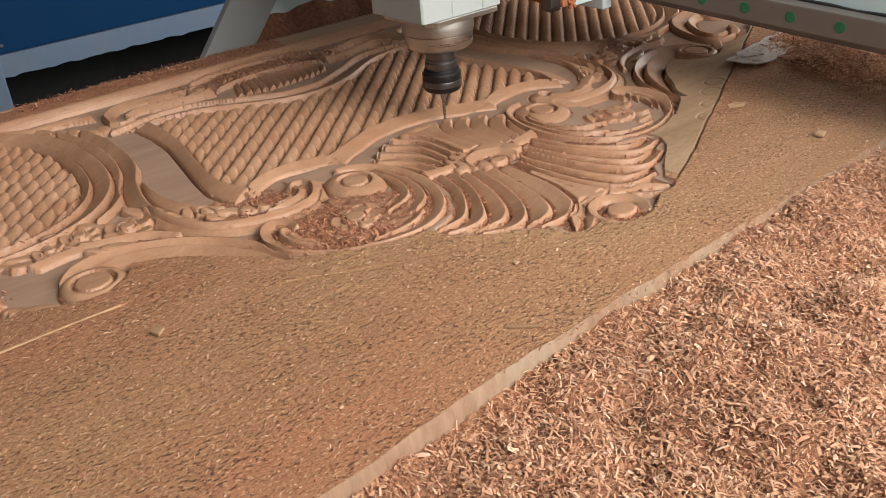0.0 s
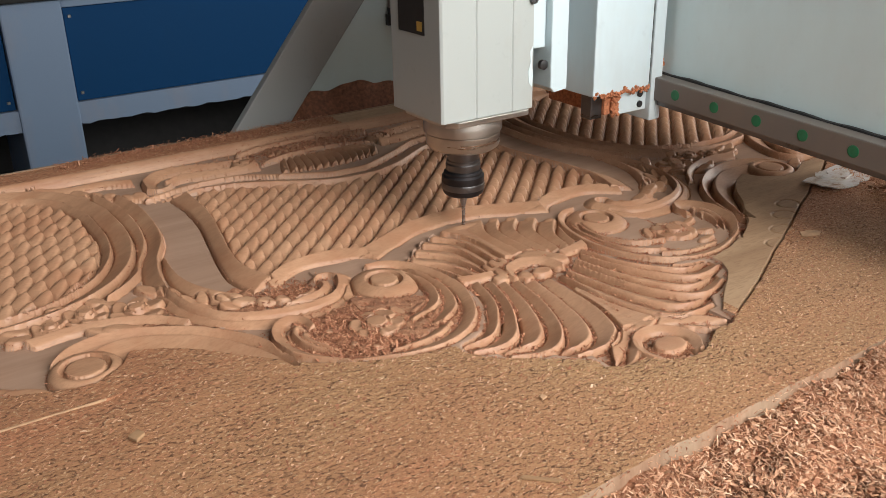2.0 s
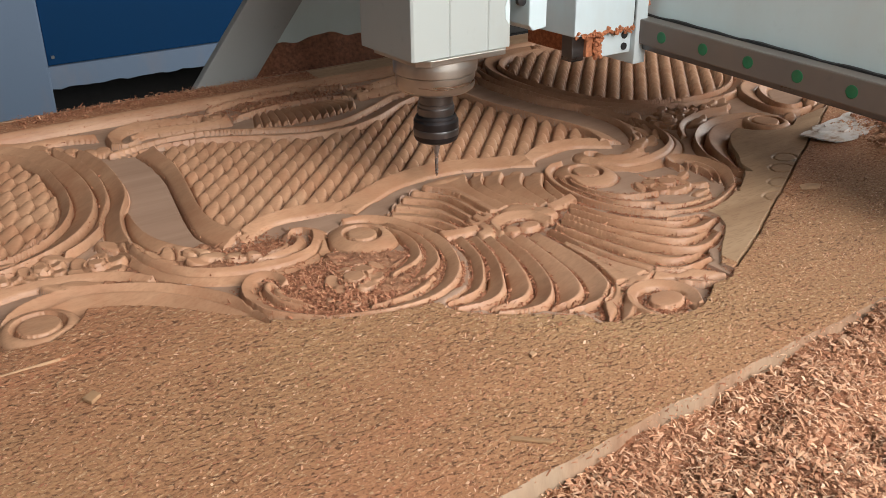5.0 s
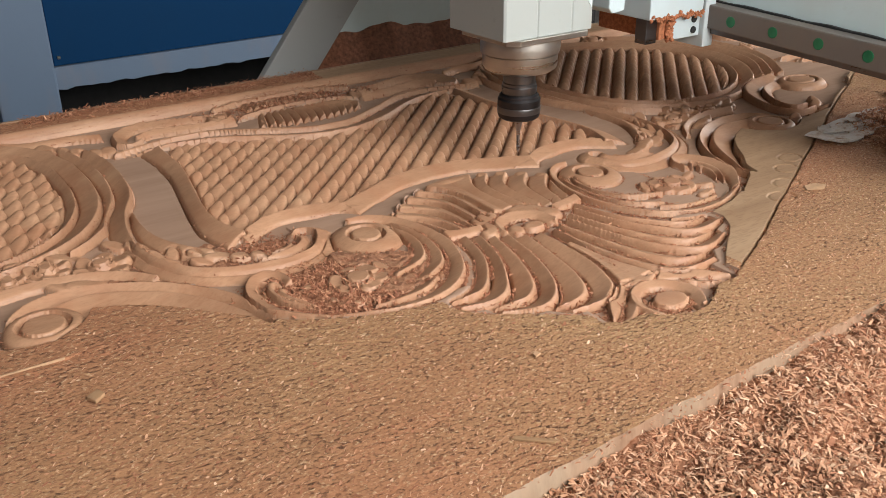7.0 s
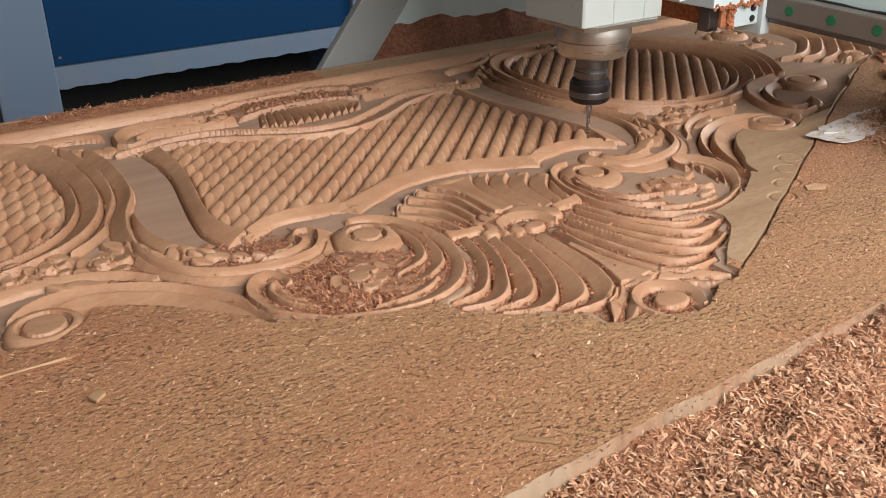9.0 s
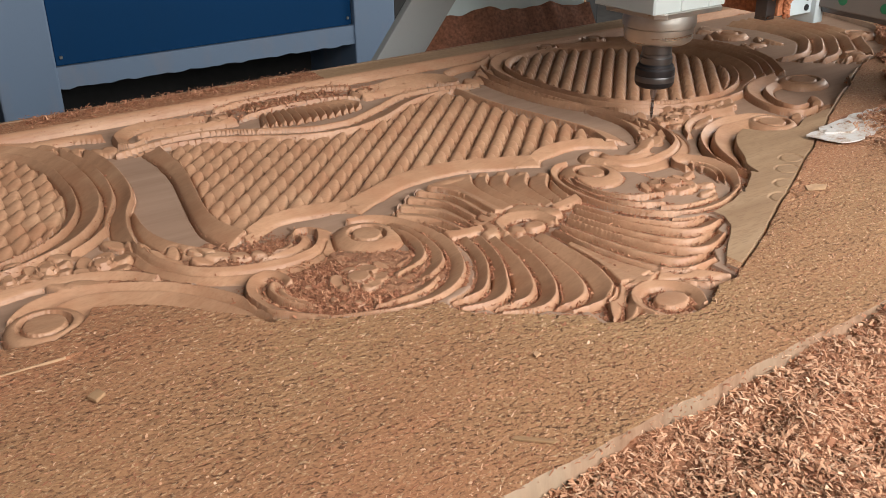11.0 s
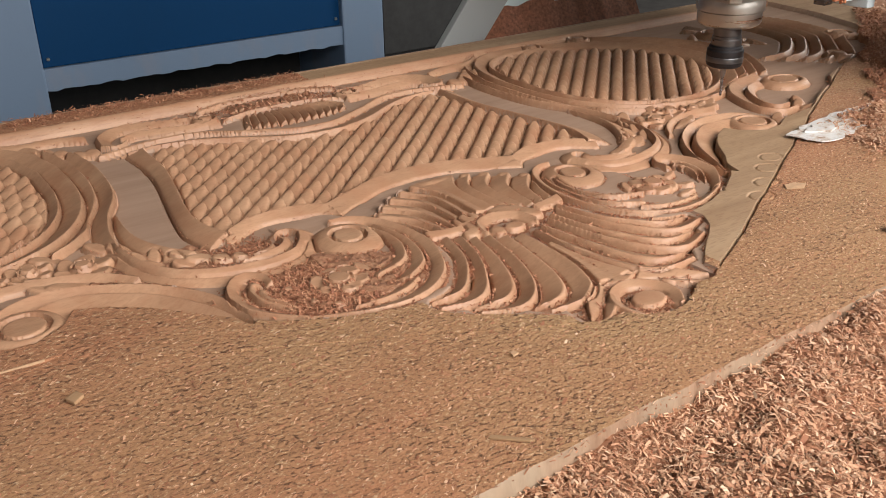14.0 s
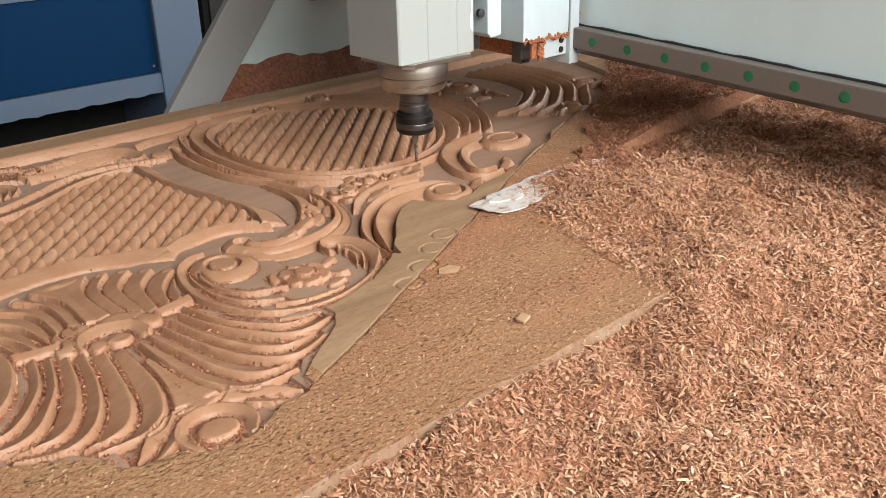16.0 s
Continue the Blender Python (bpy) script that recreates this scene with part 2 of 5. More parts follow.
def empty(name, m=None):
    ob = new(name)
    ob.empty_display_size = 0.05
    if m is not None:
        ob.matrix_world = m
    return ob


def mesh_from_arrays(name, co, faces, material, parent=None, label="", soft=True):
    """A mesh from numpy arrays of places and of quads."""
    me = bpy.data.meshes.new(name)
    me.vertices.add(len(co))
    me.vertices.foreach_set("co", np.ascontiguousarray(co, dtype=np.float32).ravel())
    k = faces.shape[1]
    me.loops.add(faces.size)
    me.loops.foreach_set("vertex_index", faces.astype(np.int32).ravel())
    me.polygons.add(len(faces))
    me.polygons.foreach_set("loop_start", np.arange(0, faces.size, k, dtype=np.int32))
    me.update(calc_edges=True)
    if soft:
        me.shade_smooth()
        me.set_sharp_from_angle(angle=radians(40))
    me.materials.append(material)
    ob = new(name, me)
    if parent is not None:
        ob.parent = parent
    return tagged(ob, label)


def value_noise(x, y, scale, seed=0, octaves=3):
    """Smooth noise on arrays, about -1 to 1."""
    rng = np.random.RandomState(seed)
    table = rng.rand(256, 256) * 2 - 1
    out, amp = np.zeros_like(x), 1.0
    for _ in range(octaves):
        u, v = x / scale + 1000, y / scale + 1000
        i, j = np.floor(u).astype(int), np.floor(v).astype(int)
        f, g = u - i, v - j
        f, g = f * f * (3 - 2 * f), g * g * (3 - 2 * g)
        a, b = table[i % 256, j % 256], table[(i + 1) % 256, j % 256]
        c, d = table[i % 256, (j + 1) % 256], table[(i + 1) % 256, (j + 1) % 256]
        out += amp * ((a * (1 - f) + b * f) * (1 - g) + (c * (1 - f) + d * f) * g)
        amp, scale = amp * 0.5, scale * 0.5
    return out


# ---- the carved headboard panel ----
# The ornament mirrors about x = AXIS; u is the distance from that axis.
FLOOR_Z = -0.0125
xs = np.concatenate([np.arange(-0.86, -0.50, 0.004), np.arange(-0.50, 0.56, 0.00122), np.arange(0.56, 0.80, 0.0020), np.arange(0.80, 1.30, 0.0032)])
ys = np.concatenate([np.arange(-0.332, -0.244, 0.0028), np.arange(-0.244, 0.20, 0.00122), np.arange(0.20, 0.44, 0.0018), np.arange(0.44, 0.666, 0.0026)])
GX, GY = np.meshgrid(xs, ys)
AXIS = 0.005
GU = np.abs(GX - AXIS)
RZ = np.zeros_like(GX)
RID = np.zeros(GX.shape, dtype=np.int16)
KINDS = ["board", "ground"]


def kind_id(name):
    KINDS.append(name)
    return len(KINDS) - 1


def spline(points, n=14):
    """A smooth curve through the points."""
    p = np.array(points, float)
    q = np.vstack([2 * p[0] - p[1], p, 2 * p[-1] - p[-2]])
    t = np.linspace(0, 1, n, endpoint=False)[:, None]
    out = []
    for a, b, c, d in zip(q, q[1:], q[2:], q[3:]):
        out.append(0.5 * (2 * b + (c - a) * t + (2 * a - 5 * b + 4 * c - d) * t ** 2 + (3 * b - 3 * c + d - a) * t ** 3))
    return np.vstack(out + [p[-1:]])


def spiral(cx, cy, r0, r1, a0, turns, n=7):
    """Points of a spiral from radius r0 to r1; angles in degrees, turns in whole circles."""
    k = max(3, int(abs(turns) * n) + 1)
    return [(cx + (r0 + (r1 - r0) * i / (k - 1)) * math.cos(radians(a0) + 2 * math.pi * turns * i / (k - 1)),
             cy + (r0 + (r1 - r0) * i / (k - 1)) * math.sin(radians(a0) + 2 * math.pi * turns * i / (k - 1))) for i in range(k)]


def inside(poly, U, Y):
    hit = np.zeros(U.shape, bool)
    n = len(poly)
    for i in range(n):
        (x0, y0), (x1, y1) = poly[i], poly[(i + 1) % n]
        if y0 == y1:
            continue
        hit ^= ((y0 > Y) != (y1 > Y)) & (U < (x1 - x0) * (Y - y0) / (y1 - y0) + x0)
    return hit


def near_curve(curve, reach, U):
    """For the cells within reach of the curve: window, distance, side and place along it (0 to 1)."""
    c = np.asarray(curve)
    lo, hi = c.min(0) - reach, c.max(0) + reach
    rows = np.where((ys >= lo[1]) & (ys <= hi[1]))[0]
    if not len(rows):
        return None
    r = slice(rows[0], rows[-1] + 1)
    spans = []
    for sx in (1, -1):
        if U is GX and sx < 0:
            continue
        a, b = (lo[0] - 0.006, hi[0] + 0.006) if sx > 0 else (-hi[0] - 0.006, -lo[0] + 0.006)
        cols = np.where((xs >= a) & (xs <= b))[0]
        if len(cols):
            spans.append(slice(cols[0], cols[-1] + 1))
    out = []
    seg = np.linalg.norm(np.diff(c, axis=0), axis=1)
    along = np.concatenate([[0], np.cumsum(seg)]) / max(seg.sum(), 1e-9)
    for s in spans:
        u, y = U[r, s], GY[r, s]
        best = np.full(u.shape, 1e9)
        side, place = np.zeros_like(u), np.zeros_like(u)
        for i in range(len(c) - 1):
            ax, ay = c[i]
            dx, dy = c[i + 1] - c[i]
            L2 = dx * dx + dy * dy
            if L2 < 1e-12:
                continue
            t = np.clip(((u - ax) * dx + (y - ay) * dy) / L2, 0, 1)
            ex, ey = u - ax - t * dx, y - ay - t * dy
            d = ex * ex + ey * ey
            m = d < best
            best[m] = d[m]
            side[m] = np.sign(dx * ey - dy * ex)[m]
            place[m] = (along[i] + t * (along[i + 1] - along[i]))[m]
        out.append(((r, s), np.sqrt(best), side, place))
    return out


def stroke(points, width, kind, high=-0.0015, low=FLOOR_Z + 0.003, shape="round", taper=(0.0, 0.0), raw=False, mirror=True, smoothed=True):
    """A moulding along the curve: round, cove (hollow with lips), step (ridge with a fillet), slope (one side high)."""
    curve = spline(points) if smoothed else np.array(points)
    hits = near_curve(curve, width * 0.6, GU if mirror else GX)
    for w, d, side, place in hits or ():
        half = np.full(d.shape, width / 2)
        if taper[0]:
            half = half * np.clip(place / taper[0], 0.12, 1) ** 0.6
        if taper[1]:
            half = half * np.clip((1 - place) / taper[1], 0.12, 1) ** 0.6
        e = d / half
        inn = e < 1
        e = np.clip(e, 0, 1)
        if shape == "round":
            h = low + (high - low) * np.sqrt(np.clip(1 - e ** 2.4, 0, 1))
        elif shape == "cove":
            h = high - (high - low) * 0.75 * np.clip(1 - (e / 0.78) ** 2, 0, 1)
            h = np.where(e > 0.9, high - (e - 0.9) / 0.1 * 0.004, h)
        elif shape == "step":
            s = e * side
            h = np.where(s > 0.25, high - 0.0045 * (s - 0.25) / 0.75, high - 0.0015 - (high - low) * 0.62 * np.clip((0.25 - s) / 1.25, 0, 1) ** 0.7)
        else:
            s = (e * side * (-1 if shape == "slope2" else 1) + 1) / 2
            h = low + (high - low) * np.where(s < 0.85, (s / 0.85) ** 0.8, 1 - (s - 0.85) / 0.15 * 0.6)
        view = RZ[w]
        if raw:
            m = inn
        else:
            m = inn & (h > view)
        view[m] = h[m]
        RID[w][m] = kind


def blob(cx, cy, rx, ry, kind, high=-0.001, low=FLOOR_Z, turn=0.0, power=2.0, dish=0.0, mirror=True, tilt=0.0):
    """A rounded boss or petal; tilt lifts its far end."""
    U = GU if mirror else GX
    reach = max(rx, ry)
    rows = np.where(np.abs(ys - cy) <= reach)[0]
    if not len(rows):
        return
    r = slice(rows[0], rows[-1] + 1)
    for sx in ((1, -1) if mirror else (1,)):
        cols = np.where(np.abs(xs - sx * cx) <= reach + 0.006)[0]
        if not len(cols):
            continue
        s = slice(cols[0], cols[-1] + 1)
        u, y = U[r, s] - cx, GY[r, s] - cy
        ca, sa = math.cos(radians(turn)), math.sin(radians(turn))
        a, b = (u * ca + y * sa) / rx, (-u * sa + y * ca) / ry
        e = np.sqrt(a * a + b * b)
        h = low + (high - low) * np.sqrt(np.clip(1 - e ** power, 0, 1)) * (1 - tilt * 0.5 * (1 - a)) - dish * np.clip(1 - (e / 0.75) ** 2, 0, 1)
        m = (e < 1) & (h > RZ[r, s])
        RZ[r, s][m] = h[m]
        RID[r, s][m] = kind


def curve_distance(curve, u, y):
    """Distance to the curve and place along it (0 to 1) for flat arrays of cells."""
    c = np.asarray(curve)
    seg = np.linalg.norm(np.diff(c, axis=0), axis=1)
    along = np.concatenate([[0], np.cumsum(seg)]) / max(seg.sum(), 1e-9)
    best, place = np.full(u.shape, 1e9), np.zeros_like(u)
    for i in range(len(c) - 1):
        dx, dy = c[i + 1] - c[i]
        L2 = dx * dx + dy * dy
        if L2 < 1e-12:
            continue
        t = np.clip(((u - c[i][0]) * dx + (y - c[i][1]) * dy) / L2, 0, 1)
        d = (u - c[i][0] - t * dx) ** 2 + (y - c[i][1] - t * dy) ** 2
        m = d < best
        best[m], place[m] = d[m], (along[i] + t * (along[i + 1] - along[i]))[m]
    return np.sqrt(best), place


def gore(a, b, kind, high=-0.0005, low=FLOOR_Z, power=0.9, lip=0.90, sides=(1, -1), tip=0.0, steps=10):
    """A tapering facet between two curves that start at the root: low along a, rising to a crisp crest along b."""
    ca, cb = spline(a, steps), spline(b, steps)
    poly = [tuple(p) for p in ca] + [tuple(p) for p in cb[::-1]]
    lo, hi = np.min(poly, 0), np.max(poly, 0)
    for side in sides:
        u_line = side * (xs - AXIS)
        rows, cols = np.where((ys >= lo[1]) & (ys <= hi[1]))[0], np.where((u_line >= lo[0]) & (u_line <= hi[0]))[0]
        if not len(rows) or not len(cols):
            continue
        w = (slice(rows[0], rows[-1] + 1), slice(cols[0], cols[-1] + 1))
        u, y = side * (GX[w] - AXIS), GY[w]
        m = inside(poly, u, y)
        if not m.any():
            continue
        da, pa = curve_distance(ca, u[m], y[m])
        db, pb = curve_distance(cb, u[m], y[m])
        s = da / np.maximum(da + db, 1e-9)
        h = low + (high - low) * np.where(s < lip, (s / lip) ** power, 1 - 0.75 * (s - lip) / (1 - lip))
        if tip:
            h -= tip * np.clip((pb - 0.8) / 0.2, 0, 1) ** 2
        RZ[w][m] = h
        RID[w][m] = kind


def volute(cx, cy, r_eye, r_ring, kind, eye_kind, high=-0.0005, low=FLOOR_Z, power=1.6, sides=(1, -1), squash=1.0):
    """A flat round eye in a groove, with a ring that falls away from it."""
    for side in sides:
        r = np.hypot(side * (GX - AXIS) - cx, (GY - cy) / squash)
        m = r < r_ring
        groove = r_eye + 0.0034
        h = high - (high - low) * np.clip((r - groove) / (r_ring - groove), 0, 1) ** power
        h = np.where(r < groove, low + 0.0035, h)
        h = np.where(r < r_eye, high - 0.0008, h)
        m &= (h > RZ) | (r < groove)
        RZ[m] = h[m]
        RID[m] = np.where(r < r_eye, eye_kind, kind)[m]


# sunk area of the carving
OUTLINE = [(0, -0.233), (0.024, -0.227), (0.045, -0.214), (0.070, -0.213), (0.082, -0.205), (0.083, -0.190), (0.098, -0.177), (0.120, -0.160), (0.138, -0.148), (0.153, -0.136), (0.166, -0.117), (0.167, -0.102),
           (0.205, -0.094), (0.25, -0.076), (0.285, -0.054), (0.306, -0.030), (0.328, -0.007), (0.355, 0.026), (0.385, 0.050), (0.412, 0.062), (0.424, 0.042), (0.450, 0.024), (0.482, 0.028),
           (0.512, 0.044), (0.54, 0.046), (0.585, 0.052), (0.62, 0.072), (0.67, 0.096), (0.72, 0.112), (0.752, 0.140), (0.80, 0.160), (0.90, 0.186), (1.0, 0.215),
           (1.07, 0.270), (1.125, 0.34), (1.165, 0.45), (1.19, 0.60), (1.19, 0.612), (0, 0.612)]
sunk = inside(OUTLINE, GU, GY)
RZ[sunk] = FLOOR_Z
RID[sunk] = 1

# lattice fields: overlapping scales on a diagonal net
LAT1 = [tuple(p) for p in spline([(0, 0.182), (0.045, 0.178), (0.093, 0.158), (0.127, 0.148), (0.165, 0.16), (0.205, 0.158), (0.236, 0.146), (0.25, 0.175), (0.251, 0.21),
                                  (0.242, 0.26), (0.231, 0.315), (0.226, 0.375), (0.222, 0.425), (0.20, 0.452), (0.137, 0.43), (0.076, 0.392), (0.03, 0.376), (0, 0.372)], 5)]
K_LAT1, K_LAT2 = kind_id("lattice_field"), kind_id("lattice_field")
LAT2 = spline([(0.366, 0.44), (0.366, 0.36), (0.378, 0.297), (0.405, 0.250), (0.445, 0.222), (0.490, 0.210), (0.542, 0.214), (0.598, 0.238), (0.648, 0.284), (0.680, 0.345), (0.680, 0.415), (0.640, 0.480),
               (0.575, 0.528), (0.500, 0.556), (0.430, 0.550), (0.385, 0.508), (0.366, 0.44)], 5)


def ring_distance():
    """Distance outside the rim of the side lattice, negative within."""
    out = np.full(GX.shape, 1.0)
    near = (GU > 0.27) & (GU < 0.78) & (GY > 0.12) & (GY < 0.65)
    d, _ = curve_distance(LAT2, GU[near], GY[near])
    within = inside([tuple(p) for p in LAT2[:-1]], GU[near], GY[near])
    out[near] = np.where(within, -d, d)
    return out


RING = ring_distance()
SCALE = np.zeros(GX.shape, dtype=np.int64)


def scales(mask, kind, shift):
    """Rows of overlapping scales that run at 45 degrees: narrow deep grooves between the rows, each scale rising to a crisp rounded far lip."""
    b = (GX - GY + shift) / 0.029
    fb = b - np.floor(b)
    across = 2 * fb - 1
    a = (GX + GY + 0.006 * np.sin(np.floor(b) * 2.4)) / 0.040 + 0.26 * across ** 2
    fa = a - np.floor(a)
    width = 0.97 - 0.24 * np.clip((fa - 0.45) / 0.55, 0, 1) ** 2.2 - 0.10 * np.clip((0.2 - fa) / 0.2, 0, 1)
    across = across / width
    barrel = np.clip(1 - np.abs(across) ** 3.0, 0, 1) ** 0.5
    h = -0.0190 + 0.0168 * barrel * (1 - 0.14 * np.abs(across)) * (0.40 + 0.60 * fa ** 1.1)
    h -= 0.0050 * np.clip((0.14 - fa) / 0.14, 0, 1) * barrel
    h += 0.0007 * value_noise(np.floor(a) * 7.3, np.floor(b) * 5.1, 1.7, 5, 1)
    RZ[mask] = h[mask]
    RID[mask] = kind
    SCALE[mask] = np.where(np.abs(across) > 0.97, 0, (np.floor(a) + 200) * 1000 + np.floor(b) + 200)[mask]


scales(inside(LAT1, GU, GY), K_LAT1, 0.298)
scales((RING < 0) & sunk, K_LAT2, 0.290)

# moulding frame of the middle lattice: crest beside the lattice, plain slope towards the ground
K = kind_id("lattice_moulding")
gore([(0, 0.164), (0.045, 0.158), (0.085, 0.139), (0.122, 0.118)], [(0, 0.190), (0.045, 0.184), (0.095, 0.163), (0.128, 0.148)], K, power=0.75, lip=0.86)
gore([(0.122, 0.118), (0.134, 0.132), (0.156, 0.140), (0.190, 0.146), (0.215, 0.140), (0.246, 0.116)], [(0.128, 0.148), (0.142, 0.157), (0.165, 0.164), (0.205, 0.162), (0.228, 0.152), (0.252, 0.134)], K, power=0.75, lip=0.86)
K = kind_id("side_moulding")
gore([(0.268, 0.120), (0.277, 0.165), (0.272, 0.213), (0.261, 0.272), (0.249, 0.338), (0.246, 0.388), (0.250, 0.452)], [(0.240, 0.135), (0.253, 0.181), (0.250, 0.225), (0.242, 0.269), (0.230, 0.330), (0.225, 0.375), (0.224, 0.445)],
     K, power=0.6, lip=0.93)
K = kind_id("upper_moulding")
gore([(0, 0.398), (0.03, 0.400), (0.087, 0.428), (0.145, 0.460), (0.202, 0.464), (0.26, 0.450)], [(0, 0.366), (0.03, 0.370), (0.076, 0.388), (0.137, 0.426), (0.20, 0.448), (0.24, 0.444)], K, -0.0015, power=0.6)
stroke([(0, 0.408), (0.03, 0.411), (0.087, 0.440), (0.145, 0.473), (0.205, 0.476), (0.275, 0.456)], 0.011, K, -0.0035)

# rings round the side lattice: each rises outwards to its crest
for lo, hi, top, where in ((0.0, 0.014, -0.0012, GU > 0.3), (0.014, 0.039, -0.0004, GU > 0.3), (0.039, 0.055, -0.0008, (GU < 0.40) | (GU > 0.60))):
    K = kind_id("ring_moulding")
    s = (RING - lo) / (hi - lo)
    m = (s > 0) & (s < 1) & sunk & where
    h = FLOOR_Z + (top - FLOOR_Z) * np.where(s < 0.86, (np.clip(s, 0, 1) / 0.86) ** 0.9, 1 - 0.9 * (s - 0.86) / 0.14)
    RZ[m], RID[m] = h[m], K

# long C-scroll beside the smooth band
K = kind_id("c_scroll")
gore([(0.322, 0.50), (0.312, 0.44), (0.312, 0.37), (0.322, 0.31), (0.343, 0.262), (0.355, 0.215), (0.358, 0.165), (0.349, 0.115), (0.327, 0.075), (0.295, 0.049), (0.260, 0.036), (0.225, 0.034), (0.195, 0.046), (0.176, 0.068), (0.169, 0.094)],
     [(0.300, 0.49), (0.290, 0.43), (0.292, 0.36), (0.301, 0.305), (0.322, 0.252), (0.334, 0.205), (0.337, 0.165), (0.330, 0.125), (0.311, 0.090), (0.285, 0.072), (0.258, 0.064), (0.230, 0.060), (0.208, 0.066), (0.194, 0.082), (0.186, 0.100)],
     K, -0.0004, FLOOR_Z - 0.002, power=1.0, lip=0.84, steps=7)
gore([(0.169, 0.094), (0.173, 0.110), (0.187, 0.122), (0.203, 0.121), (0.214, 0.108)], [(0.186, 0.099), (0.190, 0.106), (0.197, 0.109), (0.203, 0.106), (0.207, 0.100)], K, -0.0006, power=0.8)
K = kind_id("scroll_eye")
stroke([(0.258, 0.068), (0.226, 0.070), (0.208, 0.078), (0.200, 0.092), (0.205, 0.104)], 0.011, K, -0.0012, shape="slope2", taper=(0.4, 0.1))
stroke([(0.240, 0.080), (0.222, 0.082), (0.214, 0.093)], 0.009, K, -0.004, taper=(0.4, 0.3))
K = kind_id("band_lip")
gore([(0.322, 0.256), (0.331, 0.212), (0.331, 0.170), (0.318, 0.130), (0.292, 0.100)], [(0.316, 0.256), (0.318, 0.215), (0.314, 0.180), (0.300, 0.148), (0.280, 0.118)], K, -0.003, power=0.7, lip=0.8)
K = kind_id("leaf_spray")
for cx, cy, a, r in ((0.292, 0.122, 35, 0.018), (0.279, 0.104, 20, 0.020), (0.262, 0.093, 5, 0.015), (0.300, 0.104, 40, 0.013), (0.247, 0.088, -10, 0.012)):
    blob(cx, cy, r, 0.0085, K, -0.0015, turn=a, power=7, tilt=0.8)
K = kind_id("leaf_spray")
for i, (cx, cy) in enumerate(((0.345, 0.508), (0.327, 0.512), (0.312, 0.496), (0.296, 0.478), (0.280, 0.478))):
    blob(cx, cy, 0.015, 0.012, K, -0.0008, turn=60 + 12 * i, power=4, tilt=0.6)

# flower clusters at the foot of the rings
rng = random.Random(4)
for cx, cy, r in ((0.380, 0.150, 0.024), (0.425, 0.168, 0.020), (0.460, 0.158, 0.017)):
    K = kind_id("rosette")
    for i in range(6):
        a = i * 60 + 17 * cx * 1000 % 60
        blob(cx + r * 0.70 * math.cos(radians(a)), cy + r * 0.70 * math.sin(radians(a)), r * 0.62, r * 0.42, K, -0.0018 - 0.0016 * (i % 2), turn=a + 55, dish=0.0012, power=7, tilt=0.85)
    volute(cx, cy, r * 0.30, r * 0.52, K, K, -0.0002, FLOOR_Z + 0.004, 1.2)
K = kind_id("leaf_spray")
for i, (cx, cy, a) in enumerate(((0.420, 0.128, 35), (0.402, 0.122, 10), (0.340, 0.168, 70), (0.355, 0.186, 50), (0.405, 0.186, 30), (0.440, 0.192, 20), (0.485, 0.170, 15), (0.505, 0.166, 30), (0.485, 0.150, -5))):
    blob(cx, cy, 0.020, 0.0095, K, -0.0012 - 0.001 * (i % 2), turn=a, power=6, tilt=0.8)
K = kind_id("leaf_spray")
for cx, cy, a in ((0.338, 0.146, 70), (0.332, 0.124, 40), (0.322, 0.142, 100), (0.345, 0.165, 60)):
    blob(cx - 0.006, cy - 0.004, 0.013, 0.008, K, -0.002, turn=a, power=6, tilt=0.8)

# S-scroll of two bands; its end volute lies farther out on the east side
S_A = [(0.291, -0.045), (0.295, -0.010), (0.301, 0.018), (0.322, 0.051), (0.350, 0.080), (0.384, 0.101)]
S_B = [(0.296, -0.048), (0.305, -0.016), (0.320, 0.020), (0.342, 0.052), (0.371, 0.077), (0.403, 0.092)]
S_C = [(0.298, -0.052), (0.308, -0.028), (0.328, -0.007), (0.355, 0.026), (0.385, 0.051), (0.412, 0.064)]
for side, cx, cy, far in ((-1, 0.452, 0.057, 0.0), (1, 0.470, 0.061, 0.018)):
    K = kind_id("s_scroll")
    gore(S_B + [(0.436 + far, 0.092), (0.458 + far, 0.082)], S_A + [(0.422 + far * 0.5, 0.113), (0.458 + far, 0.104), (0.482 + far, 0.078)], K, -0.0002, FLOOR_Z - 0.003, power=1.0, lip=0.84, sides=(side,))
    K = kind_id("s_scroll")
    gore(S_C + [(0.428 + far, 0.062), (0.440 + far, 0.060)], S_B + [(0.430 + far, 0.090), (0.448 + far, 0.080)], K, -0.0012, FLOOR_Z - 0.002, power=1.0, lip=0.84, sides=(side,))
    volute(cx, cy, 0.0185, 0.034, K, kind_id("volute_eye"), -0.0006, FLOOR_Z + 0.001, 3.0, (side,))
K = kind_id("s_scroll_fillet")
gore([(0.352, 0.090), (0.372, 0.112), (0.400, 0.128), (0.44, 0.134), (0.48, 0.128)], [(0.342, 0.092), (0.366, 0.120), (0.398, 0.138), (0.44, 0.146), (0.49, 0.142)], K, -0.002, power=0.8)

